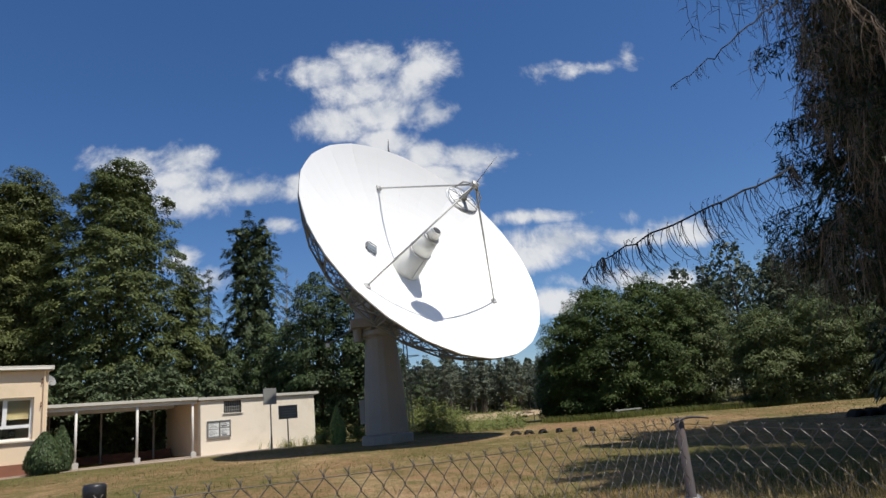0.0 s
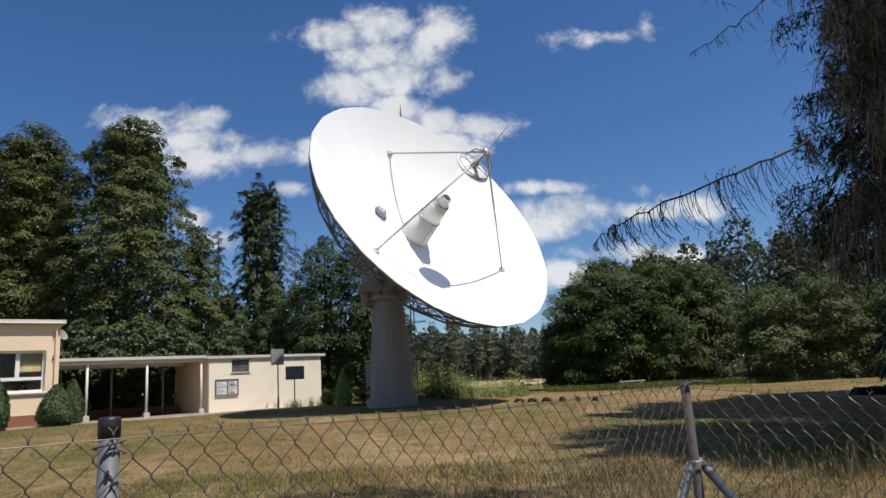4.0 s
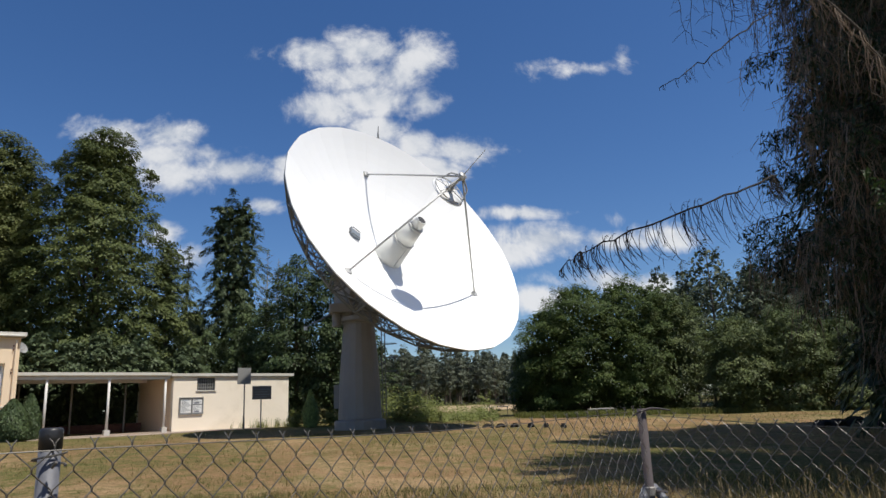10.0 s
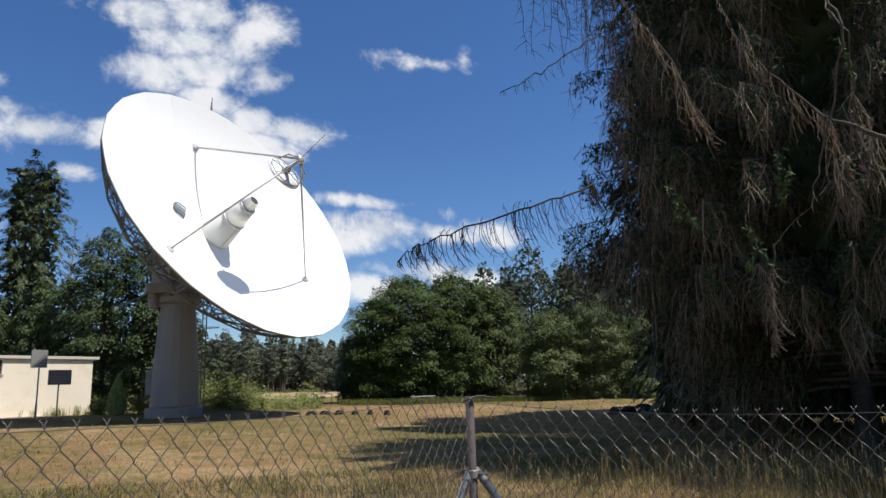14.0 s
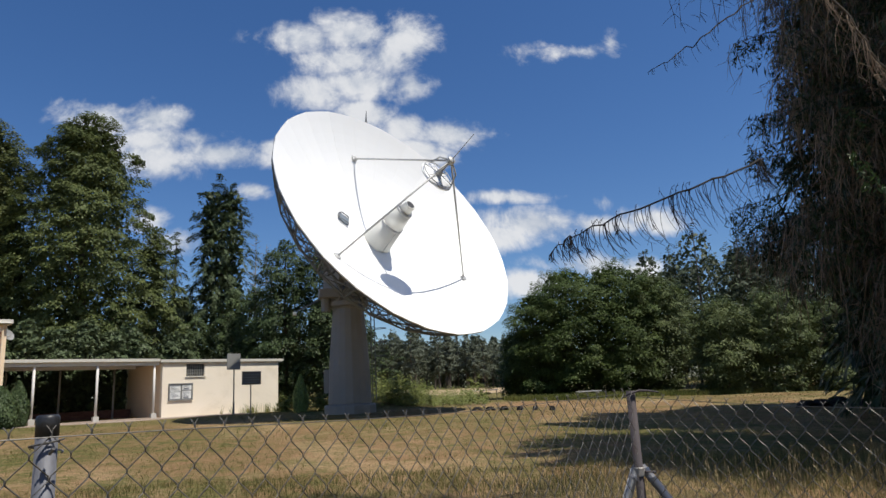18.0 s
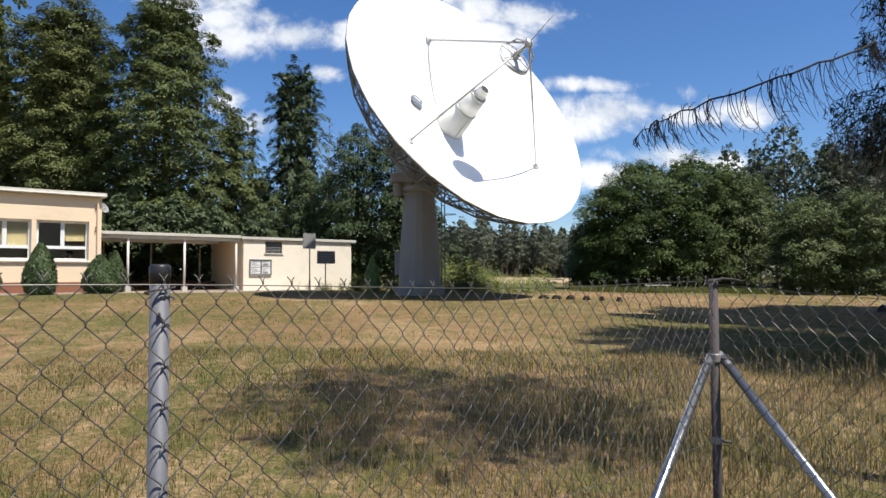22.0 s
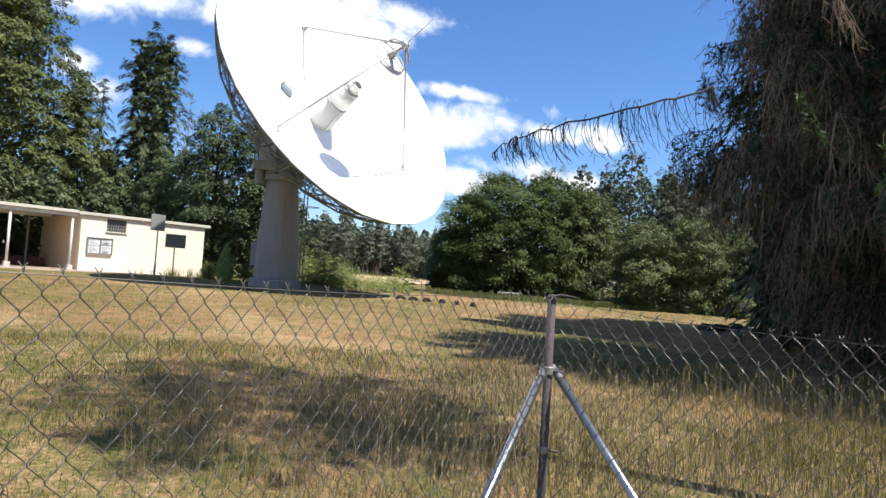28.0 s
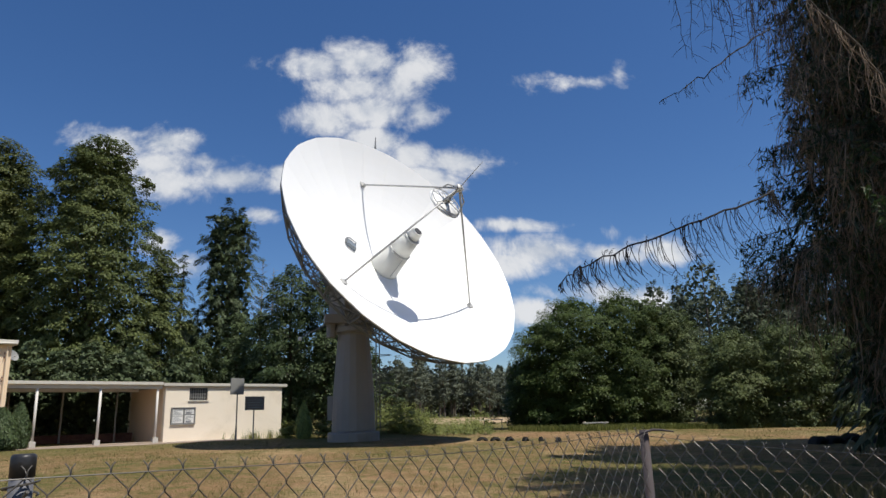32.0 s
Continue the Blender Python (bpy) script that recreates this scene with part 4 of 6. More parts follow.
def panel(name, a, b, top_a, top_b, label, sag):
    """Chain-link mesh from a to b: zigzag wires, tension wires and their ties."""
    d = (b - a)
    d.z = 0
    length, ang = d.length, math.degrees(math.atan2(d.y, d.x))
    root = thing(name, label, "fence", Matrix.Translation((a.x, a.y, 0)) @ pose(0, 0, 0, 0, 0, ang), group="wire mesh panels")
    count = int((length - PHASE) / (DIAMOND_W / 2))
    rows = 33
    meshes = [None, None]
    for k in range(count):
        x = PHASE + (k + 0.5) * DIAMOND_W / 2
        f = k % 2
        z = top_a + (top_b - top_a) * x / length - 0.012 * math.sin(x * 2.3) - sag * math.sin(math.pi * min(x / 2.9, 1))
        if meshes[f] is None:
            ob = part("wire", wire_mesh(rows, f == 1), M["wire"], root, smooth=True)
            meshes[f] = ob.data
        else:
            ob = put_mesh("wire", meshes[f], M["wire"], root)
        ob.matrix_local = pose(x, 0, z, random.uniform(-0.6, 0.6), random.uniform(-0.4, 0.4), 0)
    for dz in (0.0, -0.7, -1.36):
        pts = []
        for i in range(int(length / 0.25) + 1):
            x = min(i * 0.25, length)
            pts.append((x, -0.004, top_a + (top_b - top_a) * x / length + dz - 0.005 - 0.01 * math.sin(x * 2.3) - sag * math.sin(math.pi * min(x / 2.9, 1))))
        part("tension_wire", tubed(pts, 0.0013, 5), M["wire"], root)
    return root


def build_fence():
    out = Vector((0.69, -0.72, 0)) * 0.028          # the mesh hangs on the onlooker's side of the posts
    fence_post(POST_L.x, POST_L.y, 1.605, "galvanised round fence post with black cap", cap=True)
    fence_post(POST_R.x, POST_R.y, 1.565, "weathered grey corner post with two braces", 0.02, False, "oldpost")
    d = (POST_L - POST_R).normalized()
    p = POST_L + d * 2.6
    fence_post(p.x, p.y, 1.62, "galvanised round fence post with black cap")
    p = POST_R + (RIGHT_END - POST_R).normalized() * 2.9
    fence_post(p.x, p.y, 1.56, "galvanised round fence post with black cap")
    panel("chain_link_mesh", LEFT_END + out, POST_R + out * 0.8, 1.572, 1.551, "rusty galvanised chain-link mesh with open twisted top", 0.0)
    panel("chain_link_mesh", POST_R + Vector((0.0, -0.03, 0)), RIGHT_END, 1.545, 1.51, "rusty galvanised chain-link mesh with open twisted top", 0.05)
    # braces, their clamps, and the bent strap on the corner post
    c = POST_R
    dl, dr = (POST_L - POST_R).normalized(), Vector((0.58, -0.815, 0))
    for way in (dl, dr):
        side = Vector((0.01, 0.03, 0))
        top = c + way * 0.035 + side + Vector((0, 0, 1.215))
        foot = c + way * 1.16 + side + Vector((0, 0, -0.05))
        root = thing("fence_brace", "bright galvanised brace tube leaning on the corner post", "fence brace", Matrix.Translation((foot.x, foot.y, 0)), group="fence braces")
        base = Vector((foot.x, foot.y, 0))
        part("tube", tubed([foot - base, top - base], 0.019, 16), M["brace"], root, smooth=True)
        part("end_plug", tubed([top - base - (top - foot).normalized() * 0.05, top - base + (top - foot).normalized() * 0.02], [0.0205, 0.016], 12), M["galv"], root)
    clamp = thing("post_clamp", "rusty steel clamp round the corner post", "clamp", Matrix.Translation((c.x, c.y, 0)))
    part("band", lathe([(0.023, 1.19), (0.027, 1.195), (0.027, 1.225), (0.023, 1.23)], 16), M["steelpole"], clamp)
    part("bolt", tubed([(0.02, -0.025, 1.21), (0.07, -0.02, 1.205)], 0.006, 6), M["oldpost"], clamp)
    part("band", lathe([(0.023, 0.83), (0.026, 0.835), (0.026, 0.855), (0.023, 0.86)], 16), M["steelpole"], clamp)
    part("bolt", tubed([(0.02, -0.02, 0.845), (0.06, -0.015, 0.838)], 0.007, 6), M["oldpost"], clamp)
    strap = thing("wire_strap", "bent flat wire strap hooked over the corner post", "strap", Matrix.Translation((c.x, c.y, 0)))
    part("strap", tubed([(-0.05, -0.02, 1.535), (-0.02, -0.03, 1.552), (0.03, -0.025, 1.564), (0.07, -0.025, 1.562), (0.12, -0.04, 1.553)], [0.003, 0.005, 0.006, 0.005, 0.003], 6), M["oldpost"], strap)
    # twisted ties on the left post
    tie = thing("wire_tie", "twisted wire tie holding mesh to post", "wire tie", Matrix.Translation((POST_L.x, POST_L.y, 0)))
    part("loop", tubed([(0.03 * math.cos(a), 0.03 * math.sin(a), 1.53 + 0.004 * a) for a in np.linspace(0, 6.6, 20)], 0.0022, 5), M["wire"], tie)
    part("end", tubed([(0.02, -0.03, 1.53), (0.03, -0.036, 1.54)], 0.004, 5), M["wire"], tie)


build_fence()


# ---- plants ----
def quads_at(centres, normals, along, wide, long):
    """Leaf-shaped quads (kite outline) at the centres."""
    n = normals / (np.linalg.norm(normals, axis=1, keepdims=True) + 1e-9)
    a = along - n * (along * n).sum(1, keepdims=True)
    a /= np.linalg.norm(a, axis=1, keepdims=True) + 1e-9
    b = np.cross(n, a)
    w, l = np.asarray(wide)[:, None] / 2, np.asarray(long)[:, None] / 2
    V = np.stack([centres - a * l, centres + b * w + a * l * 0.1, centres + a * l, centres - b * w + a * l * 0.1], 1).reshape(-1, 3)
    return V, np.arange(len(V)).reshape(-1, 4)


def unit(n, rng):
    v = rng.normal(size=(n, 3))
    return v / np.linalg.norm(v, axis=1, keepdims=True)


def bough_crown(h, prof, rng, n, long, wide, thick, per, size, slim=0.6, droop=0.3, lift=(-0.15, 0.9), inner=0.3, uneven=0.12, lobe=2.2,
                hang=0.3, back=0.4, fill=0.0):
    """A crown of separate boughs: each a drooping pad of leaves, dense above and hollow below.
    prof: (share of the height, radius) pairs of the outline."""
    fz, fr = np.array(prof).T
    grid = np.linspace(fz[0], 1.0, 200)
    mass = np.cumsum(np.interp(grid, fz, fr) + 0.12 * fr.max())
    f = np.interp((np.arange(n) + rng.uniform(0, 1, n)) / n, mass / mass[-1], grid)
    a = np.arange(n) * 2.39996 + rng.uniform(-0.6, 0.6, n)
    r = np.interp(f, fz, fr)
    u = np.stack([np.cos(a) * r, np.sin(a) * r, f * h], 1) / lobe
    lump = sum(np.sin(u @ rng.normal(0, 1, 3) * (1 + 0.5 * q) + rng.uniform(0, 6.28)) for q in range(5)) / 2.0
    scale = rng.uniform(0.6, 1.35, n)
    deep = rng.random(n) < inner
    tip = r * np.where(deep, rng.uniform(0.3, 0.75, n), rng.uniform(0.84, 1.08, n)) * (1 + uneven * np.clip(lump, -1.3, 1.1))
    L = np.minimum(long * scale, 0.55 * r + 0.5)
    el = lift[0] + (lift[1] - lift[0]) * f ** 3 + rng.normal(0, 0.16, n)
    out = np.stack([np.cos(a) * np.cos(el), np.sin(a) * np.cos(el), np.sin(el)], 1)
    side = np.stack([-np.sin(a), np.cos(a), 0 * a], 1)
    end = np.stack([np.cos(a) * tip, np.sin(a) * tip, h * f + rng.normal(0, 0.12 * long, n)], 1)
    root = end - out * L[:, None] + np.array([0, 0, 1.0]) * (droop * L)[:, None] * 0.6
    count = (per * scale ** 1.6 * np.where(np.sin(a) > 0.3, back, 1.0) * np.where(deep, 0.7, 1.0) * rng.uniform(0.7, 1.1, n)).astype(int) + 4
    t = np.repeat(np.arange(n), count)
    m = len(t)
    x = rng.beta(1.5, 1.05, m)
    y = np.clip(rng.normal(0, 0.42, m), -1.1, 1.1) * (0.4 + 0.75 * np.sin(np.pi * np.clip(x * 0.9 + 0.05, 0, 1)))
    bulge = thick * scale[t] * (np.sqrt(np.clip(1 - y * y * 0.75, 0, 1)) * rng.beta(2.2, 1.0, m) - 0.55)
    twist = 0.12 * np.sin(9 * x + 5 * y + t)
    c = root[t] + out[t] * (L[t] * x)[:, None] + side[t] * (wide * scale[t] * y)[:, None]
    c[:, 2] += bulge + twist * thick - droop * L[t] * x * x - 0.25 * droop * wide * y * y
    nor = np.array([0, 0, 0.95]) + out[t] * (0.25 + 0.5 * x)[:, None] + side[t] * (0.5 * y)[:, None] + rng.normal(0, 0.32, (m, 3))
    way = out[t] + side[t] * y[:, None] * 0.8 + np.array([0, 0, -1.0]) * (hang + droop * x)[:, None] + rng.normal(0, 0.4, (m, 3))
    s = size * rng.uniform(0.6, 1.4, m)
    V, F = quads_at(c, nor, way, s * 1.5 * slim, s * 1.5)
    if fill:
        # shaded leaves and twigs deep inside
        k = int(fill * h * fr.max())
        f, a = rng.uniform(fz[0], 0.93, k), rng.uniform(0, math.tau, k)
        q = np.interp(f, fz, fr) * np.sqrt(rng.uniform(0.02, 0.4, k))
        c = np.stack([q * np.cos(a), q * np.sin(a), h * f], 1)
        V2, F2 = quads_at(c, unit(k, rng) + [0, -0.8, 0], unit(k, rng), size * rng.uniform(1.2, 2.2, k), size * rng.uniform(1.8, 3.0, k))
        V, F = np.concatenate([V, V2]), np.concatenate([F, F2 + len(V)])
    return V, F, root[~deep]


def bough_tree(name, label, x, y, h, prof, leaf, seed, r=0.25, category="tree", group="", trunk="bark", **shape):
    """Trunk and limbs under a crown of separate boughs."""
    rng = np.random.default_rng(seed)
    root = thing(name, label, category, Matrix.Translation((x, y, gh(x, y))), group=group)
    V, F, ends = bough_crown(h, prof, rng, **shape)
    bm = bmesh.new()
    top = h * 0.93
    tube(bm, [(0, 0, -0.2), (0.05, 0, h * 0.3), (-0.06, 0.03, h * 0.62), (0, 0, top)], [r, r * 0.8, r * 0.45, 0.03], 9)
    for e in ends[::max(1, len(ends) // 36)]:
        z = min(max(e[2] - 0.45 * math.hypot(e[0], e[1]), 0.1 * h), top * 0.96)
        a, b = Vector((0, 0, z)), Vector(e)
        tube(bm, [a, a.lerp(b, 0.5) + Vector((0, 0, 0.12)), b], [r * 0.26 * (1.15 - z / h), r * 0.15 * (1.15 - z / h), 0.012], 5, False)
    part("trunk", bm, M[trunk], root)
    put_mesh("crown", mesh_np("crown", V, F), M[leaf], root)
    return root


def dome(w, foot=0.55, top=0.5, low=0.0):
    """Outline of a rounded crown of half width w."""
    return [(low, w * foot), (low + 0.12, w * 0.9), (low + 0.3, w), (0.55, w * 0.93), (0.72, w * (0.45 + 0.65 * top)), (0.86, w * (0.2 + 0.75 * top)), (0.95, w * 0.62 * top), (1.0, 0.15)]


LIME = [(0.06, 3.2), (0.16, 4.7), (0.3, 5.0), (0.42, 4.8), (0.6, 4.2), (0.8, 3.5), (0.89, 2.8), (0.955, 1.9), (1.0, 0.6)]


def build_far_trees():
    # tall limes behind the office
    leafy = dict(long=1.2, wide=0.85, thick=0.5, slim=0.62, droop=0.34, uneven=0.1, inner=0.3, lift=(-0.25, 0.6), hang=0.45)
    for x, y, h, k, seed, mt, n, per, size in ((-34.0, 45, 26.5, 1.5, 1, "lime2", 420, 80, 0.2), (-24.2, 43.5, 18.8, 0.98, 2, "lime2", 600, 225, 0.108), (-17.2, 42, 18.6, 0.96, 3, "lime", 620, 235, 0.106),
                                               (-39.5, 47, 22, 1.1, 4, "lime", 160, 50, 0.24), (-29.0, 51, 18, 1.0, 5, "lime", 200, 60, 0.22)):
        bough_tree("lime_tree", "tall dense dark green broadleaf tree behind the building", x, y, h, [(f, q * k) for f, q in LIME], mt, seed, 0.32,
                   group="limes behind the office", n=n, per=per, size=size, fill=150, **leafy)
    bough_tree("lime_tree", "lower broadleaf tree leaning beside the tall limes", -13.2, 42.8, 11.4, [(0.1, 1.6), (0.3, 2.3), (0.55, 2.0), (0.75, 1.4), (0.92, 0.7), (1, 0.15)], "lime", 9, 0.16,
               group="limes behind the office", n=130, per=230, size=0.115, **{**leafy, "long": 1.0, "wide": 0.65, "thick": 0.5})
    # narrow spruces with upturned tips above and hanging boughs below
    needles = dict(slim=0.2, hang=0.75, inner=0.25, uneven=0.2, lobe=1.1, back=0.35)
    col = [(0.03, 2.9), (0.2, 3.1), (0.36, 2.7), (0.46, 2.35), (0.62, 2.35), (0.8, 2.3), (0.9, 2.1), (0.96, 1.6), (1.0, 0.6)]
    bough_tree("spruce_tree", "tall narrow dark spruce with drooping boughs", -10.7, 50, 16.8, col, "spruce", 11, 0.2, group="spruces behind the walkway",
               n=380, long=1.25, wide=0.34, thick=0.4, per=110, size=0.2, droop=0.5, lift=(-0.45, 1.3), fill=45, **needles)
    for x, y, h, k, seed, lb in ((-14.0, 50, 13.0, 0.5, 12, "slim young spruce with a pointed top"), (-15.8, 52, 11.0, 0.6, 13, "slim dark spruce half hidden behind the others"),
                                 (-7.4, 54, 10.6, 0.7, 14, "slim dark spruce half hidden behind the others"), (-12.4, 48.5, 9.0, 0.55, 15, "slim dark spruce half hidden behind the others")):
        bough_tree("spruce_tree", lb, x, y, h, [(f, q * k * (1.25 - 0.7 * f)) for f, q in col], "spruce", seed, 0.14, group="spruces behind the walkway",
                   n=130, long=1.1, wide=0.3, thick=0.3, per=85, size=0.19, droop=0.6, lift=(-0.55, 1.1), **needles)
    # bare thin trees
    for k, (x, y, h) in enumerate(((-9.2, 55, 13.6), (-8.5, 56, 13.0), (-7.9, 55, 12.2), (-8.9, 53, 10.5), (-16.6, 53, 11.8), (-15.2, 54, 12.2))):
        bm = bmesh.new()
        tube(bm, [(0, 0, -0.2), (0.05, 0, h * 0.5), (0.12, 0, h)], [0.11, 0.07, 0.012], 7)
        q = np.random.default_rng(40 + k)
        for i in range(54):
            z = h * q.uniform(0.3, 0.98)
            a = q.uniform(0, 6.28)
            l = (h - z) * 0.2 + q.uniform(0.25, 0.6)
            tube(bm, [(0.05, 0, z), (0.5 * l * math.cos(a), 0.5 * l * math.sin(a), z + 0.15 * l), (l * math.cos(a), l * math.sin(a), z + 0.45 * l)], [0.022, 0.014, 0.006], 4, False)
        t = thing("bare_tree", "thin leafless grey tree", "tree", Matrix.Translation((x, y, gh(x, y))), group="bare thin trees")
        part("trunk", bm, M["birch"], t)
    # layered trees right behind the antenna
    for x, y, h, w, seed, n in ((-5.0, 41, 10.1, 2.3, 21, 150), (-2.9, 40.5, 9.6, 2.2, 22, 130), (-1.2, 40.2, 6.8, 1.6, 23, 80), (-8.9, 45, 7.4, 1.9, 24, 70), (-11.6, 46, 6.0, 2.0, 25, 60), (-7.2, 43.5, 7.6, 1.8, 26, 70)):
        bough_tree("hedge_tree", "green layered broadleaf tree standing behind the pillar", x, y, h, dome(w, 0.7, 0.62, 0.02), "shade", seed, 0.14, group="trees behind the pillar",
                   n=int(n * 1.5), long=1.0, wide=0.7, thick=0.5, per=150, size=0.115, slim=0.5, droop=0.4, lift=(-0.2, 0.3), hang=0.5, inner=0.3, uneven=0.16, lobe=1.3, fill=20)
    # hedge close behind the covered walkway
    for k, (u, v, h, w) in enumerate(((0.2, 5.2, 4.4, 1.2), (1.5, 5.3, 4.7, 1.2), (2.8, 5.2, 4.5, 1.2), (4.0, 5.3, 4.8, 1.2), (5.2, 5.2, 4.4, 1.1), (6.6, 7.4, 5.0, 1.8), (9.2, 7.6, 4.6, 1.8), (12.4, 6.8, 3.2, 1.4))):
        p = FACADE @ Vector((u, v, 0))
        bough_tree("hedge_bush", "dark dense bush behind the covered walkway", p.x, p.y, h, dome(w, 0.9, 0.6), "spruce", 150 + k, 0.08, "bush", group="bushes behind the walkway",
                   n=80, long=0.8, wide=0.55, thick=0.35, per=110, size=0.115, droop=0.4, fill=190)
    # locust thicket with dark hollows, paler towards its far end
    for x, y, h, w, seed, mt, n in ((11.5, 45.3, 7.3, 2.8, 31, "locust", 150), (13.7, 45, 9.0, 3.4, 32, "locust", 220), (17.0, 45, 9.3, 3.6, 33, "locust", 230), (19.9, 45.5, 8.6, 2.9, 34, "elder", 170),
                                    (10.0, 46.5, 4.6, 1.5, 35, "locust", 60)):
        bough_tree("locust_tree", "bushy green locust tree reaching the ground", x, y, h, dome(w, 0.62, 0.72), mt, seed, 0.18, group="locust thicket",
                   n=int(n * 1.5), long=1.2, wide=0.85, thick=0.6, per=190, size=0.097, slim=0.5, droop=0.25, lift=(0.0, 0.9), inner=0.2, uneven=0.16, lobe=1.4, fill=170)
    for x, y, h, w, seed in ((22.0, 40.2, 6.0, 2.4, 36), (25.0, 39.6, 6.5, 2.7, 37), (28.8, 40, 6.0, 2.7, 38)):
        bough_tree("elder_bush", "pale green bushy elder at the meadow edge", x, y, h, dome(w, 0.75, 0.7), "elder", seed, 0.1, "bush", group="elder bushes",
                   n=190, long=0.95, wide=0.75, thick=0.65, per=190, size=0.093, slim=0.5, droop=0.3, lift=(0.1, 1.0), inner=0.15, uneven=0.2, lobe=1.1, fill=170)
    for x, y, h, w, seed in ((32, 41, 8, 3, 51), (36, 42, 9, 3.2, 52), (41, 43, 10, 3.5, 53), (47, 40, 10, 3.5, 54), (24.2, 44.5, 6.6, 2.4, 55)):
        bough_tree("hedge_tree", "dark green broadleaf tree at the meadow edge", x, y, h, dome(w, 0.7, 0.6), "shade", seed, 0.16, group="trees along the far meadow edge",
                   n=110, long=1.4, wide=0.9, thick=0.45, per=90, size=0.16, fill=25)


def pine_wood(name, label, spots, seed, low, leaf, wide, n, per, size, pad):
    """Pines: straight trunks under crowns of ragged pads, one joined wood."""
    rng = np.random.default_rng(seed)
    root = thing(name, label, "forest", kind="stuff")
    bm = bmesh.new()
    Vs, Fs, base = [], [], 0
    for x, y, h in spots:
        z = gh(x, y)
        w = h * wide * rng.uniform(0.75, 1.25)
        tube(bm, [(x, y, z - 0.2), (x + rng.uniform(-0.2, 0.2), y, z + h * 0.96)], [0.012 * h + 0.03, 0.03], 5, False)
        b = low * rng.uniform(0.7, 1.25)
        prof = [(b, w * 0.55), (b + 0.15, w * 0.95), (0.62, w), (0.8, w * 0.72), (0.93, w * 0.38), (1.0, 0.1)]
        V, F, _ = bough_crown(h, prof, rng, n, pad, pad * 0.55, pad * 0.34, per, size, slim=0.42, droop=0.1, lift=(0.0, 0.9), inner=0.2, uneven=0.35, lobe=1.2, hang=0.0, fill=16)
        V = V + [x, y, z]
        Vs.append(V), Fs.append(F + base)
        base += len(V)
    part("trunks", bm, M["farbark"], root)
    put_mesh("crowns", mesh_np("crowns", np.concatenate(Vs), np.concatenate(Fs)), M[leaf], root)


def build_woods():
    r = np.random.default_rng(5)
    # both far woods get their haze from the paled needle colour
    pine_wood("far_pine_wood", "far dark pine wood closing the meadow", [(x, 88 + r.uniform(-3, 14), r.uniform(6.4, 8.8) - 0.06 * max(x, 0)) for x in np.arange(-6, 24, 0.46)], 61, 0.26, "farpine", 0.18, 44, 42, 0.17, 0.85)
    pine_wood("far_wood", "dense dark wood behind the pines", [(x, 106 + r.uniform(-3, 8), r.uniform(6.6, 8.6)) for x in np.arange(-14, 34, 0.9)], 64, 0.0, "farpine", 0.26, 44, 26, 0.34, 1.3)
    pine_wood("pine_wood", "tall grey-green pines above the thicket", [(x, 58 + r.uniform(-3, 10), r.uniform(11.2, 14.8) - 1.5 * (x < 27.5)) for x in np.arange(25.2, 46, 0.95)], 62, 0.16, "pine", 0.23, 90, 60, 0.17, 1.15)
    pine_wood("far_wood", "dark wood beyond the buildings", [(x, 66 + r.uniform(-4, 10), r.uniform(7, 10)) for x in np.arange(-62, -4, 3.2)], 63, 0.1, "pine", 0.2, 24, 20, 0.4, 1.5)


def shrub(name, label, x, y, h, w, seed, pointed=0.0, group="", leaf="thuja"):
    """A clipped cypress or thuja: a dense egg of short upright scales."""
    rng = np.random.default_rng(seed)
    root = thing(name, label, "shrub", Matrix.Translation((x, y, gh(x, y))), group=group)
    part("stem", tubed([(0, 0, -0.1), (0, 0, h * 0.7)], [0.05, 0.02], 6), M["bark"], root)
    n = 6500
    f = rng.random(n) ** 0.9
    prof = np.sin(np.pi * (0.12 + 0.85 * f) ** (0.75 - 0.1 * pointed)) ** (0.65 + 0.3 * pointed)
    a = rng.uniform(0, math.tau, n)
    lump = 1 + 0.07 * np.sin(a * 3 + f * 7 + seed) + rng.normal(0, 0.05, n)
    rad = w * prof * lump * np.where(rng.random(n) < 0.25, rng.uniform(0.5, 0.9, n), 1)
    c = np.stack([rad * np.cos(a), rad * np.sin(a), 0.03 + f * h * 0.97], 1)
    nor = np.stack([np.cos(a), np.sin(a), 0.3 + 0 * a], 1) + rng.normal(0, 0.35, (n, 3))
    s = 0.085 * rng.uniform(0.6, 1.4, n)
    V, F = quads_at(c, nor, np.array([0, 0, 1.0]) + rng.normal(0, 0.35, (n, 3)), s * 0.6, s * 1.6)
    put_mesh("foliage", mesh_np("foliage", V, F), M[leaf], root)


def build_shrubs():
    for s, off, h, w, seed in ((-2.5, -1.7, 1.95, 0.54, 1), (-0.5, -1.35, 1.5, 0.6, 2), (0.15, -0.75, 1.7, 0.4, 3), (-4.25, -1.7, 1.5, 0.56, 4)):
        p = FACADE @ Vector((s, off, 0))
        shrub("round_cypress", "clipped round dark green cypress before the plinth", p.x, p.y, h, w, seed, 0.45, group="clipped cypresses")
    shrub("young_thuja", "slim young thuja beside the shed", -3.36, 33.2, 1.75, 0.36, 6, 1.0, leaf="young_thuja")


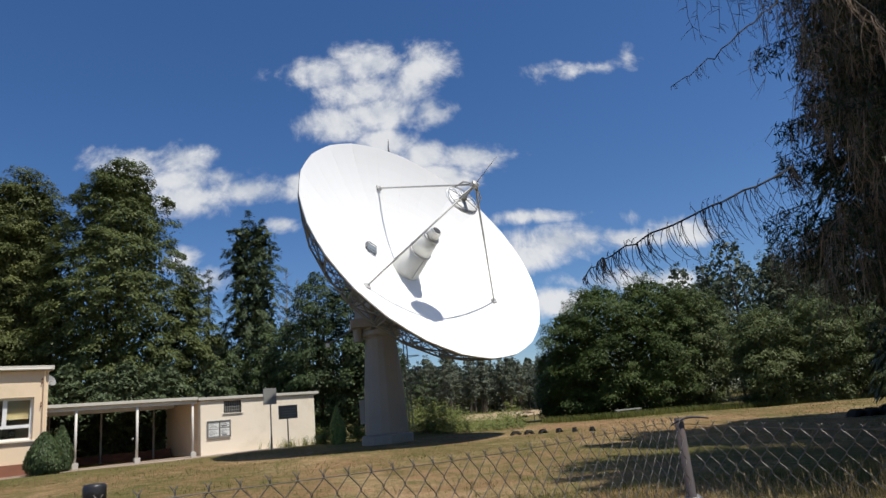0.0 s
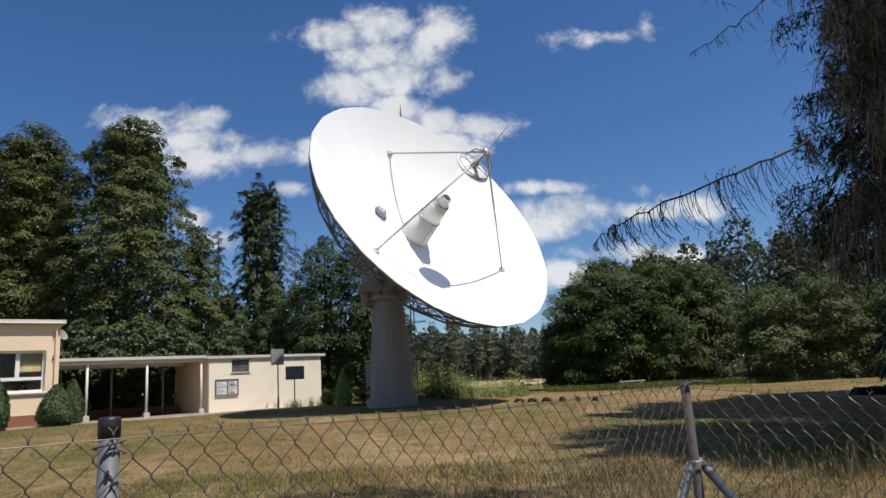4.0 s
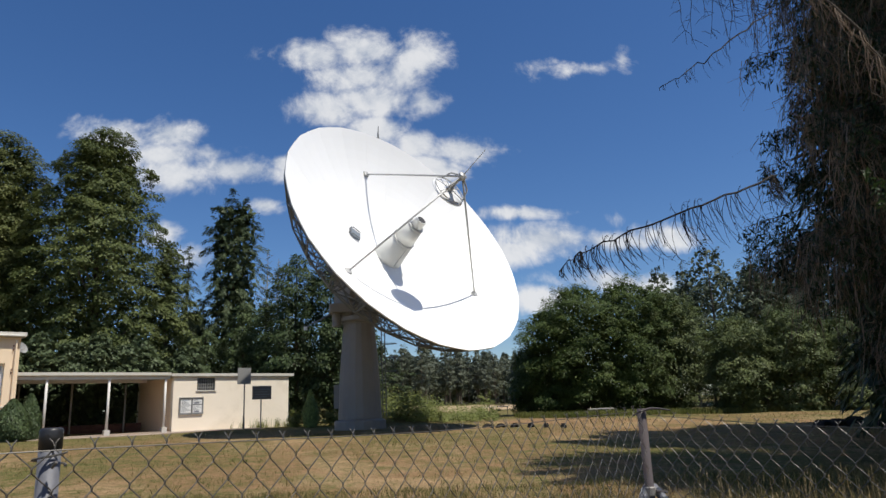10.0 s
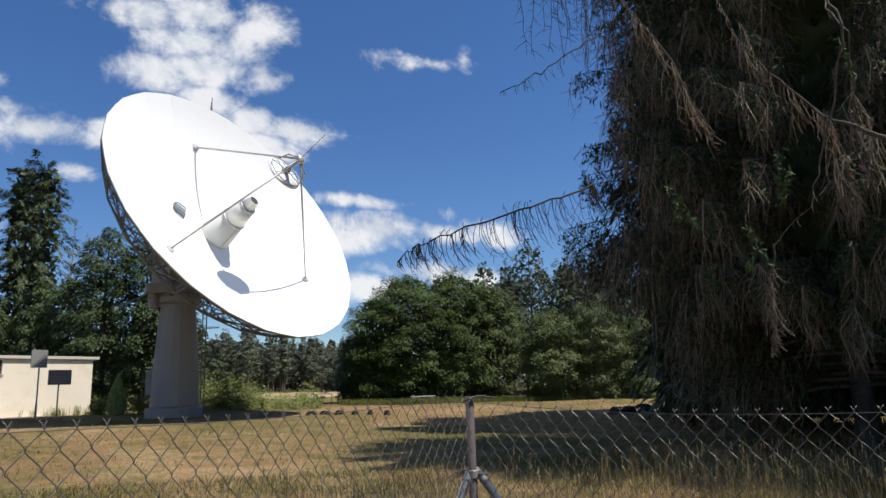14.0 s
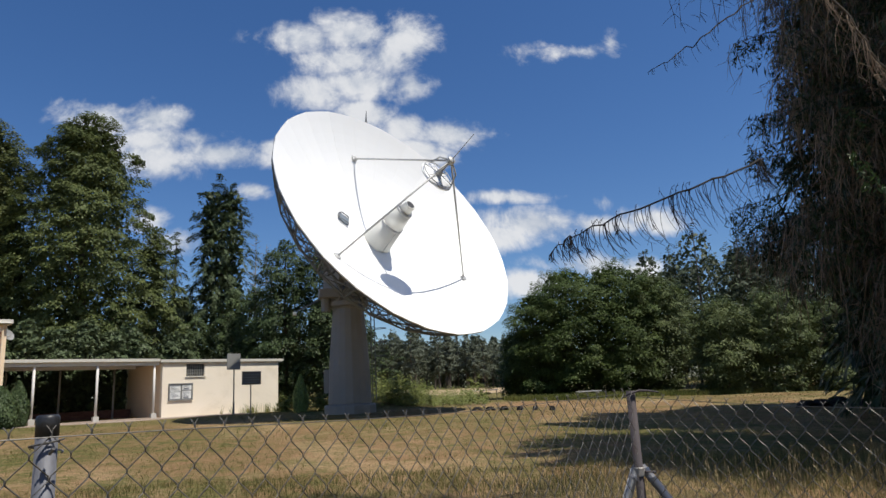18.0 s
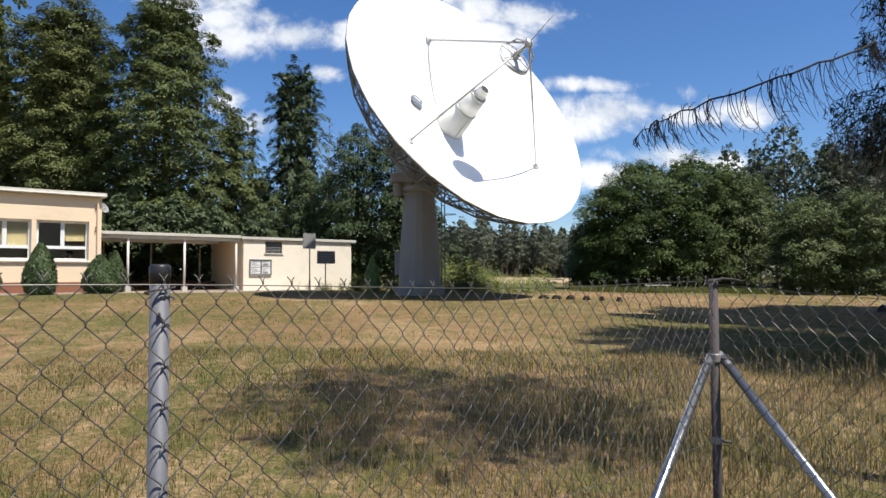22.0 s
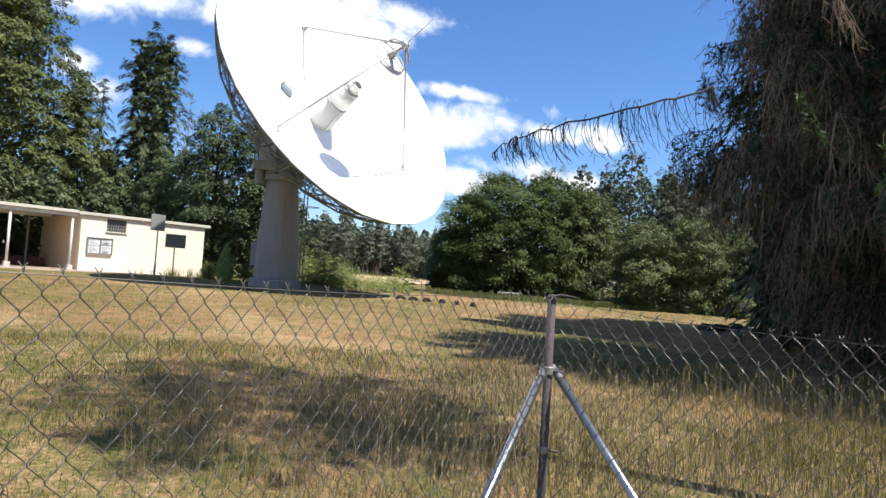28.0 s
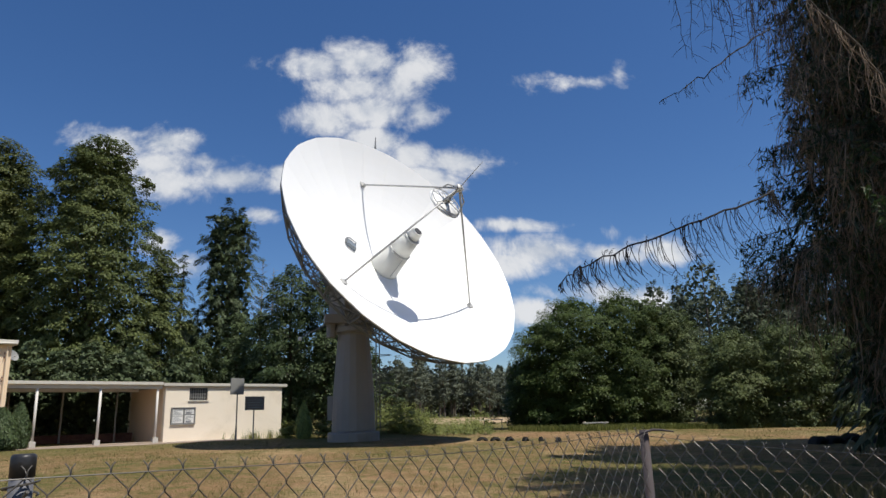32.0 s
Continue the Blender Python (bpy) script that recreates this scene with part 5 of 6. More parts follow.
# ---- near spruce with dead hanging boughs ----
def near_spruce(name, label, x, y, h, w, seed, boughs, low, power=0.25, sprigs=()):
    """An old spruce: sagging boughs hung with fine needle sprays and curtains of dead twigs."""
    rng = np.random.default_rng(seed)
    z0 = gh(x, y)
    root = thing(name, label, "tree", Matrix.Translation((x, y, z0)))
    part("trunk", tubed([(0, 0, -0.2), (0.03, 0, 0.4), (0.06, 0.02, h * 0.5), (0, 0, h)], [0.28, 0.2, 0.14, 0.02], 14), M["sunfleck"], root, smooth=True)
    C, N, A, S = [], [], [], []
    P0, P1, shoots = [], [], []
    core = []
    for k in range(boughs):
        f = low + (0.98 - low) * ((k + 0.5) / boughs) ** 1.25
        a = k * 2.39996 + rng.uniform(-0.3, 0.3)
        l = w * (1 - f) ** power * rng.uniform(0.84, 1.03) * min(1, 0.28 + 2.7 * f)
        ca, sa = math.cos(a), math.sin(a)
        if 0.27 < f < 0.335 and 0.78 * sa - 0.63 * ca > 0.88:
            l *= 1.14                                 # one side reaches out over the meadow
        front = -0.78 * ca - 0.63 * sa
        if f < 0.17 and front > 0.74:
            continue                                  # the trunk stands bare on the fence side
        sag = rng.uniform(0.2, 0.38)
        path = [Vector((ca * l * t, sa * l * t, h * f + l * (0.08 * t - sag * t ** 1.7 + 0.08 * t ** 4))) for t in (0, 0.25, 0.5, 0.75, 1)]
        part("bough", tubed(path, [0.045, 0.035, 0.025, 0.015, 0.005], 5), M["bark"], root)
        pts = np.array([p[:] for p in path])

        def along(m, t0):
            t = rng.uniform(t0, 1.0, m)
            seg = np.clip((t * 4).astype(int), 0, 3)
            fr = (t * 4 - seg)[:, None]
            return t, pts[seg] * (1 - fr) + pts[seg + 1] * fr

        fine = front > -0.3 and f < 0.86
        m = int((30 if fine else 8) * l)
        t, c = along(m, 0.42)
        side = rng.choice([-1, 1], m)[:, None] * np.array([-sa, ca, 0])
        out = side * rng.uniform(0.05, 0.75, (m, 1)) * (1.25 - t[:, None]) + np.array([ca, sa, 0]) * rng.uniform(0, 0.2, (m, 1))
        hang = (out + np.array([0, 0, -1.0]) * rng.uniform(0.25, 1.0, (m, 1))) * 0.75
        dead = rng.random(m) < (0.95 if front > 0.3 else 0.2)
        fore = np.array([ca, sa, 0]) * rng.uniform(0.0, 0.3, (dead.sum(), 1))
        P0.append(c[dead] + fore * 0.5), P1.append(c[dead] + fore + hang[dead] * [0.8, 0.8, 1.5])
        g = int(m * (8 if fine else 4))
        pick = rng.integers(0, m, g)
        cc = c[pick] + hang[pick] * rng.random((g, 1)) ** 0.8
        C.append(cc + rng.normal(0, 0.045, (g, 3)))
        A.append(hang[pick] * 1.2 + rng.normal(0, 0.45, (g, 3)))
        N.append(np.array([ca, sa, 0.5]) + rng.normal(0, 0.8, (g, 3)))
        S.append(rng.uniform(0.08, 0.18, g) * (1.0 if fine else 1.4))
        m = int(26 * l)
        t, c = along(m, 0.2)
        core.append(c * [0.86, 0.86, 1] + rng.normal(0, 0.25, (m, 3)) - [0, 0, 0.35])
        if k % 4 == 0:
            shoots.append(path[-1].lerp(path[-2], rng.uniform(0, 0.8)))
    C, N, A, S = np.concatenate(C), np.concatenate(N), np.concatenate(A), np.concatenate(S)
    V, F = quads_at(C, N, A, S * 0.2, S * 1.05)
    core = np.concatenate(core)
    m = len(core)
    V2, F2 = quads_at(core, unit(m, rng) * [1, 1, 0.4], np.array([0, 0, -1.0]) + rng.normal(0, 0.3, (m, 3)), rng.uniform(0.03, 0.055, m), rng.uniform(0.16, 0.34, m))
    # added lumpy inner shell that blocks light through the crown
    nu, nv = 40, 44
    f, a = np.meshgrid(np.linspace(0.27, 0.97, nv), np.arange(nu) / nu * math.tau, indexing="ij")
    r = w * (1 - f) ** power * np.minimum(1, 0.28 + 2.7 * (f - 0.02)) * rng.uniform(0.3, 0.46, f.shape)
    V3 = np.stack([r * np.cos(a), r * np.sin(a), h * f - 0.9 + rng.normal(0, 0.12, f.shape)], -1).reshape(-1, 3)
    k = np.arange(nv - 1)[:, None] * nu
    q, q2 = np.arange(nu)[None, :], (np.arange(nu)[None, :] + 1) % nu
    F3 = np.stack([k + q, k + q2, k + nu + q2, k + nu + q], -1).reshape(-1, 4)
    F = np.concatenate([F, F2 + len(V), F3 + len(V) + len(V2)])
    V = np.concatenate([V, V2, V3])
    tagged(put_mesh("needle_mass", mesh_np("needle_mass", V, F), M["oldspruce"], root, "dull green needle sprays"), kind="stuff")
    P0, P1 = np.concatenate(P0), np.concatenate(P1)
    n = len(P0)
    mid = (P0 + P1) / 2 + rng.normal(0, 0.09, (n, 3))
    V, F = slivers(P0, mid, P1, rng.uniform(0.004, 0.009, (n, 1)), rng)
    tips = [V]
    faces, base = [F], len(V)
    for q in range(2):                                # side twigs on the dead ones
        u = rng.uniform(0.15, 0.7, (n, 1))
        r0 = P0 + (mid - P0) * np.minimum(1, u * 2) + (P1 - mid) * np.maximum(0, u * 2 - 1)
        r1 = r0 + (P1 - P0) * 0.35 + rng.normal(0, 0.14, (n, 3))
        V2, F2 = slivers(r0, (r0 + r1) / 2 + rng.normal(0, 0.03, (n, 3)), r1, rng.uniform(0.003, 0.006, (n, 1)), rng)
        tips.append(V2), faces.append(F2 + base)
        base += len(V2)
    V, F = np.concatenate(tips), np.concatenate(faces)
    tagged(put_mesh("dead_twig_mass", mesh_np("dead_twig_mass", V, F), M["deadtwig"], root, "brown dead hanging twigs"), kind="stuff")
    # fresh shoots with needles on both sides
    for p in shoots + [Vector(q) - Vector((x, y, z0)) for q in sprigs]:
        m = 60
        t = rng.random(m)
        way = np.array([rng.normal(0, 0.5), rng.normal(0, 0.5), -1.0])
        c = np.array(p[:]) + way * t[:, None] * 0.4 + rng.normal(0, 0.02, (m, 3))
        V, F = quads_at(c, unit(m, rng), unit(m, rng) + way * 0.8, np.full(m, 0.018), rng.uniform(0.05, 0.11, m))
        put_mesh("shoot", mesh_np("shoot", V, F), M["sprig"], root)
    return root


def slivers(P0, mid, P1, rad, rng):
    """Flat bent strips, as thin dead twigs."""
    n = len(P0)
    a = np.cross(P1 - P0, rng.normal(size=(n, 3)))
    a /= np.linalg.norm(a, axis=1, keepdims=True) + 1e-9
    V = np.stack([P0 - a * rad, P0 + a * rad, mid + a * rad * 0.75, mid - a * rad * 0.75, P1 + a * rad * 0.3, P1 - a * rad * 0.3], 1).reshape(-1, 3)
    i = np.arange(n)[:, None] * 6
    return V, np.concatenate([i + np.array([[0, 1, 2, 3]]), i + np.array([[3, 2, 4, 5]])])


def dead_branch(name, label, path, r, seed, twigs, length, curl=1.0, thin=1.0, wood="deadbranch"):
    """A bare branch with hooked twigs that hang down from it."""
    rng = np.random.default_rng(seed)
    pts = [Vector(p) for p in path]
    fine = []
    for i in range(len(pts) - 1):
        for k in range(4):
            fine.append(pts[i].lerp(pts[i + 1], k / 4) + Vector(rng.normal(0, 0.012, 3)))
    fine.append(pts[-1])
    root = thing(name, label, "branch", Matrix.Translation(pts[0]))
    loc = [p - pts[0] for p in fine]
    n = len(loc)
    part("stem", tubed(loc, [max(0.004, r * (1 - i / n) ** 0.8) for i in range(n)], 7), M[wood], root)
    d = (pts[-1] - pts[0]).normalized()
    side = d.cross(Vector((0, 0, 1))).normalized()
    home = Vector((pts[0].x - pts[-1].x, 0.55 * (pts[0].y - pts[-1].y), 0)).normalized()   # towards the trunk
    for k in range(twigs):
        t = rng.uniform(0.05, 1.0)
        i = min(int(t * (n - 1)), n - 2)
        p = loc[i].lerp(loc[i + 1], t * (n - 1) - i)
        up = rng.random() < 0.14
        l = length * rng.uniform(0.5, 1.15) * (0.16 + 0.84 * min(1.0, (1 - t) * 2.0)) * (0.3 if up else 1.0)
        s = rng.choice([-1, 1]) * rng.uniform(0.1, 0.9)
        w = (side * s * 0.3 - home * rng.uniform(0.2, 0.7) + Vector((0, 0, 0.8 if up else -1.0))).normalized()
        q = [p]
        turn = rng.uniform(0.16, 0.36) * curl
        for j in range(7):
            w = (w + home * turn + Vector(rng.normal(0, 0.07, 3))).normalized()
            q.append(q[-1] + w * l / 7)
        bm = tube(bmesh.new(), q, [0.0036 * thin, 0.0033 * thin, 0.003 * thin, 0.0027 * thin, 0.0024 * thin, 0.0021 * thin, 0.0018 * thin, 0.0013 * thin], 4, False)
        for _ in range(rng.integers(0, 4)):
            j = rng.integers(2, 7)
            v = Vector(rng.normal(0, 1, 3)) * 0.6 + Vector((0, 0, -0.4)) + home * 0.3
            tube(bm, [q[j], q[j] + v * l * 0.08, q[j] + v * l * 0.14 + Vector((0, 0, -0.012))], [0.0026 * thin, 0.0026 * thin, 0.0012 * thin], 4, False)
        part("twig", bm, M[wood if wood != "sunfleck" else "deadtwig"], root)
    return root


def hanging_bough(name, label, start, stop, seed, strands):
    """A dead bough from which long thin knobbly twigs hang straight down."""
    rng = np.random.default_rng(seed)
    a, b = Vector(start), Vector(stop)
    root = thing(name, label, "branch", Matrix.Translation(a))
    b = b - a
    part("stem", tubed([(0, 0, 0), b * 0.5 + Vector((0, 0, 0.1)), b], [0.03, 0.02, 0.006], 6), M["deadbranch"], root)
    for k in range(strands):
        u = rng.random()
        p = b * u + Vector((rng.normal(0, 0.12), rng.normal(0, 0.15), 0.1 * math.sin(math.pi * u)))
        low = 4.85 + 0.65 * u + 1.5 * rng.random() ** 1.5 - start[2]
        steps, q, w = 9, [p], Vector((-0.25, 0, -1))
        l = (p.z - low) / steps
        for j in range(steps):
            w = (w * 0.6 + Vector((rng.normal(0, 0.16), rng.normal(0, 0.12), -0.75))).normalized()
            q.append(q[-1] + w * l)
        bm = tube(bmesh.new(), q, [0.0062 - 0.00045 * j for j in range(steps + 1)], 4, False)
        for _ in range(20):
            t = rng.uniform(0, steps - 0.01)
            j = int(t)
            c = q[j].lerp(q[j + 1], t - j)
            v = Vector((rng.normal(0, 1), rng.normal(0, 0.6), rng.uniform(-1.2, 0.1))).normalized() * rng.uniform(0.05, 0.2)
            tube(bm, [c, c + v * 0.55, c + v + Vector((0, 0, -0.02))], [0.003, 0.0026, 0.0014], 3, False)
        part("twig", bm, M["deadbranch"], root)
    return root


def build_near_trees():
    near_spruce("old_spruce", "old spruce with dark needles and brown dead hanging boughs", 11.2, 9.0, 16.4, 5.25, 71, 400, 0.07,
                sprigs=((4.91, 5.9, 3.75), (5.01, 5.87, 3.59), (5.77, 5.14, 3.94), (5.88, 5.1, 3.74), (5.48, 5.42, 3.17), (5.56, 5.38, 3.05), (6.01, 4.43, 4.93), (6.3, 4.2, 4.6)))
    # added spruces, mostly unseen, that shade the meadow and the old spruce
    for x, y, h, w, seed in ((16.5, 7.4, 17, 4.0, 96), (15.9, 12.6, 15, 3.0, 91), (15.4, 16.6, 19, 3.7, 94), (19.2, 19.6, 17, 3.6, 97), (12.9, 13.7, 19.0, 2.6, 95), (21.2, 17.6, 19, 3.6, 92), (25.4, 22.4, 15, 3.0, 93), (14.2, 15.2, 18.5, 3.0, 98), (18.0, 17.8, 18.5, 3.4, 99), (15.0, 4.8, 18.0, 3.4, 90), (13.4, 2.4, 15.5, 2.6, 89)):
        bough_tree("spruce_tree", "dark spruce beyond the fence, added to cast shade", x, y, h, [(0.02, w * 0.9), (0.25, w), (0.5, w * 0.85), (0.75, w * 0.7), (0.92, w * 0.4), (1, 0.1)], "oldspruce", seed, 0.2,
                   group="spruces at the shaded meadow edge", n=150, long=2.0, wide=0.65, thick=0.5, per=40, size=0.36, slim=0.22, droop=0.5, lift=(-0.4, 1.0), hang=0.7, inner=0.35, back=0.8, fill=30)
    # tall high-crowned pine beside the onlooker, whose shade lies on the meadow
    bough_tree("tall_pine", "tall pine with a high crown beside the fence", 5.4, 3.15, 17.0, [(0.56, 0.7), (0.66, 1.5), (0.78, 2.1), (0.86, 2.3), (0.93, 1.7), (0.98, 0.9), (1, 0.2)], "pine", 77, 0.14,
               n=150, long=0.9, wide=0.4, thick=0.35, per=58, size=0.085, slim=0.4, droop=0.15, lift=(0.0, 0.6), back=1.0, inner=0.35)
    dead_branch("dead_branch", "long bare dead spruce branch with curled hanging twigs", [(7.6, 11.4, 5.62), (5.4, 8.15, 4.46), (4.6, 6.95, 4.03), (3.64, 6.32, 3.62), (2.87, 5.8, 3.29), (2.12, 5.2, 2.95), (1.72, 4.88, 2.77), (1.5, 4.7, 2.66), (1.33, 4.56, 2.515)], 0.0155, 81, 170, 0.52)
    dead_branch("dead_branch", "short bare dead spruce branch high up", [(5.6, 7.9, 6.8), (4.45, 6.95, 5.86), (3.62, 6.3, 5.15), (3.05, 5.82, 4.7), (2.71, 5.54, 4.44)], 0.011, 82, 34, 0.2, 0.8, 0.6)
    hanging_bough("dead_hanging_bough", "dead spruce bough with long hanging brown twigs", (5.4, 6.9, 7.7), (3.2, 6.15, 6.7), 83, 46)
    # dead stems dangling before the dark tree
    for path, r, seed, twigs, length in (([(6.9, 5.2, 6.2), (6.3, 4.7, 5.5), (6.13, 4.41, 5.0), (6.25, 4.55, 4.55), (6.38, 4.65, 4.07), (6.53, 4.69, 3.58), (6.67, 4.8, 3.22)], 0.01, 85, 10, 0.2),
                                         ([(6.8, 5.4, 6.4), (6.1, 4.6, 5.7), (5.99, 4.35, 5.07), (6.11, 4.68, 4.36), (6.12, 4.96, 3.78), (6.03, 5.07, 3.34), (5.92, 5.25, 3.17), (5.75, 5.34, 2.97)], 0.016, 84, 10, 0.25),
                                         ([(5.75, 5.34, 2.97), (5.74, 5.45, 2.47), (5.77, 5.47, 2.16), (5.71, 5.55, 1.81)], 0.011, 86, 60, 0.42)):
        dead_branch("dangling_dead_stem", "bare crooked dead stem dangling from the old spruce", path, r, seed, twigs, length, 0.5, 1.3, "sunfleck")
    # thick dead limbs, the sunlit spots on their bark painted as pale flecks
    for path, r, seed in (([(8.4, 6.6, 3.9), (7.2, 5.6, 4.15), (6.65, 5.17, 4.4), (6.23, 5.29, 4.8), (5.83, 5.44, 5.27), (5.37, 5.41, 6.14)], 0.024, 87), ([(9.2, 5.6, 3.6), (7.16, 4.52, 3.9), (6.71, 4.73, 4.07), (6.45, 4.96, 4.31), (6.37, 5.13, 4.49)], 0.045, 88),
                          ([(6.6, 6.9, 4.9), (5.6, 6.2, 5.05), (5.17, 5.9, 5.29), (4.89, 5.9, 5.65), (4.6, 5.99, 6.06), (4.3, 6.0, 6.6)], 0.022, 89)):
        dead_branch("dead_limb", "thick dead spruce limb with painted sunlit flecks and brown twigs", path, r, seed, 70, 0.6, 0.6, 1.3, "sunfleck")


def build_tyres():
    def half_tyre(name, label, x, y, r, w, turn, group):
        root = thing(name, label, "tyre", Matrix.Translation((x, y, gh(x, y) - 0.4 * r)) @ pose(0, 0, 0, 0, 0, turn), group=group)
        bm = bmesh.new()
        prof = [(-w / 2, 0.62 * r), (-w / 2 - 0.01, 0.8 * r), (-w * 0.42, 0.95 * r), (-w * 0.25, r), (w * 0.25, r), (w * 0.42, 0.95 * r), (w / 2 + 0.01, 0.8 * r), (w / 2, 0.62 * r), (w * 0.38, 0.64 * r), (-w * 0.38, 0.64 * r)]
        rings = []
        for i in range(19):
            a = -0.25 + (math.pi + 0.5) * i / 18
            rings.append([bm.verts.new((q * math.cos(a), s, q * math.sin(a))) for s, q in prof])
        for a, b in zip(rings, rings[1:]):
            for k in range(len(prof)):
                bm.faces.new((a[k], a[(k + 1) % len(prof)], b[(k + 1) % len(prof)], b[k]))
        part("carcass", bm, M["rubber"], root, smooth=True)
        bm = bmesh.new()
        for i in range(22):
            a = -0.1 + (math.pi + 0.2) * i / 21
            c = Vector((r * math.cos(a), 0, r * math.sin(a)))
            v = Vector((math.cos(a), 0, math.sin(a)))
            tube(bm, [c + Vector((0, -w * 0.4, 0)), c + Vector((0, w * 0.4, 0)) + v.cross(Vector((0, 1, 0))) * 0.04], 0.016, 4)
        part("tread", bm, M["rubber"], root)
    for k, (x, dy) in enumerate(((4.3, 0.3), (4.8, 0.1), (5.35, 0.0), (5.9, -0.5), (6.4, -1.0), (6.9, -1.7))):
        half_tyre("half_buried_tyre", "black car tyre half buried in the meadow", x, 27.5 + dy, 0.25, 0.16, 10 + 15 * k, "row of half-buried tyres")
    for x, y, r, t in ((14.7, 21.9, 0.40, 20), (15.25, 21.95, 0.42, 8), (16.0, 22.1, 0.52, -6), (16.75, 22.0, 0.33, 15)):
        half_tyre("half_buried_tyre", "large black tractor tyre half buried in shaded grass", x, y, r, 0.42, t, "large half-buried tyres")
    g = thing("metal_frame", "low white metal frame standing in the grass", "frame", Matrix.Translation((7.9, 48, gh(7.9, 48))))
    for x in (-0.95, -0.1, 0.95):
        part("leg", tubed([(x, 0, -0.1), (x, 0, 0.6)], 0.025, 6), M["steelpole"], g)
    part("top_rail", tubed([(-1.0, 0, 0.6), (1.0, 0, 0.6)], 0.03, 6), M["paper"], g)
    b = thing("pale_bench", "low pale wooden bench at the thicket edge", "bench", Matrix.Translation((13.5, 41.6, gh(13.5, 41.6))))
    part("seat", boxed(-0.8, 0.8, -0.15, 0.15, 0.35, 0.42, 0.01), M["concrete"], b)
    for x in (-0.6, 0.6):
        part("leg", boxed(x - 0.06, x + 0.06, -0.13, 0.13, -0.1, 0.35, 0.01), M["concrete"], b)


def blades(X, Y, H, wide, rng, lean=0.35):
    """Bent three-corner blades standing on the meadow."""
    n = len(X)
    Z = gz(X, Y)
    a = rng.uniform(0, math.tau, n)
    l = rng.normal(0, lean, n) * H
    side = np.stack([np.cos(a), np.sin(a), 0 * a], 1)
    b = rng.uniform(0, math.tau, n)
    tip = np.stack([np.cos(b) * l, np.sin(b) * l, H], 1)
    base = np.stack([X, Y, Z - 0.02], 1)
    mid = base + tip * [0.35, 0.35, 0.6]
    w = (wide * rng.uniform(0.6, 1.3, n))[:, None] / 2
    V = np.stack([base - side * w, base + side * w, mid + side * w * 0.75, mid - side * w * 0.75, base + tip], 1).reshape(-1, 3)
    i = np.arange(n)[:, None] * 5
    F = np.concatenate([i + np.array([[0, 1, 2]]), i + np.array([[0, 2, 3]]), i + np.array([[3, 2, 4]])])
    return V, F


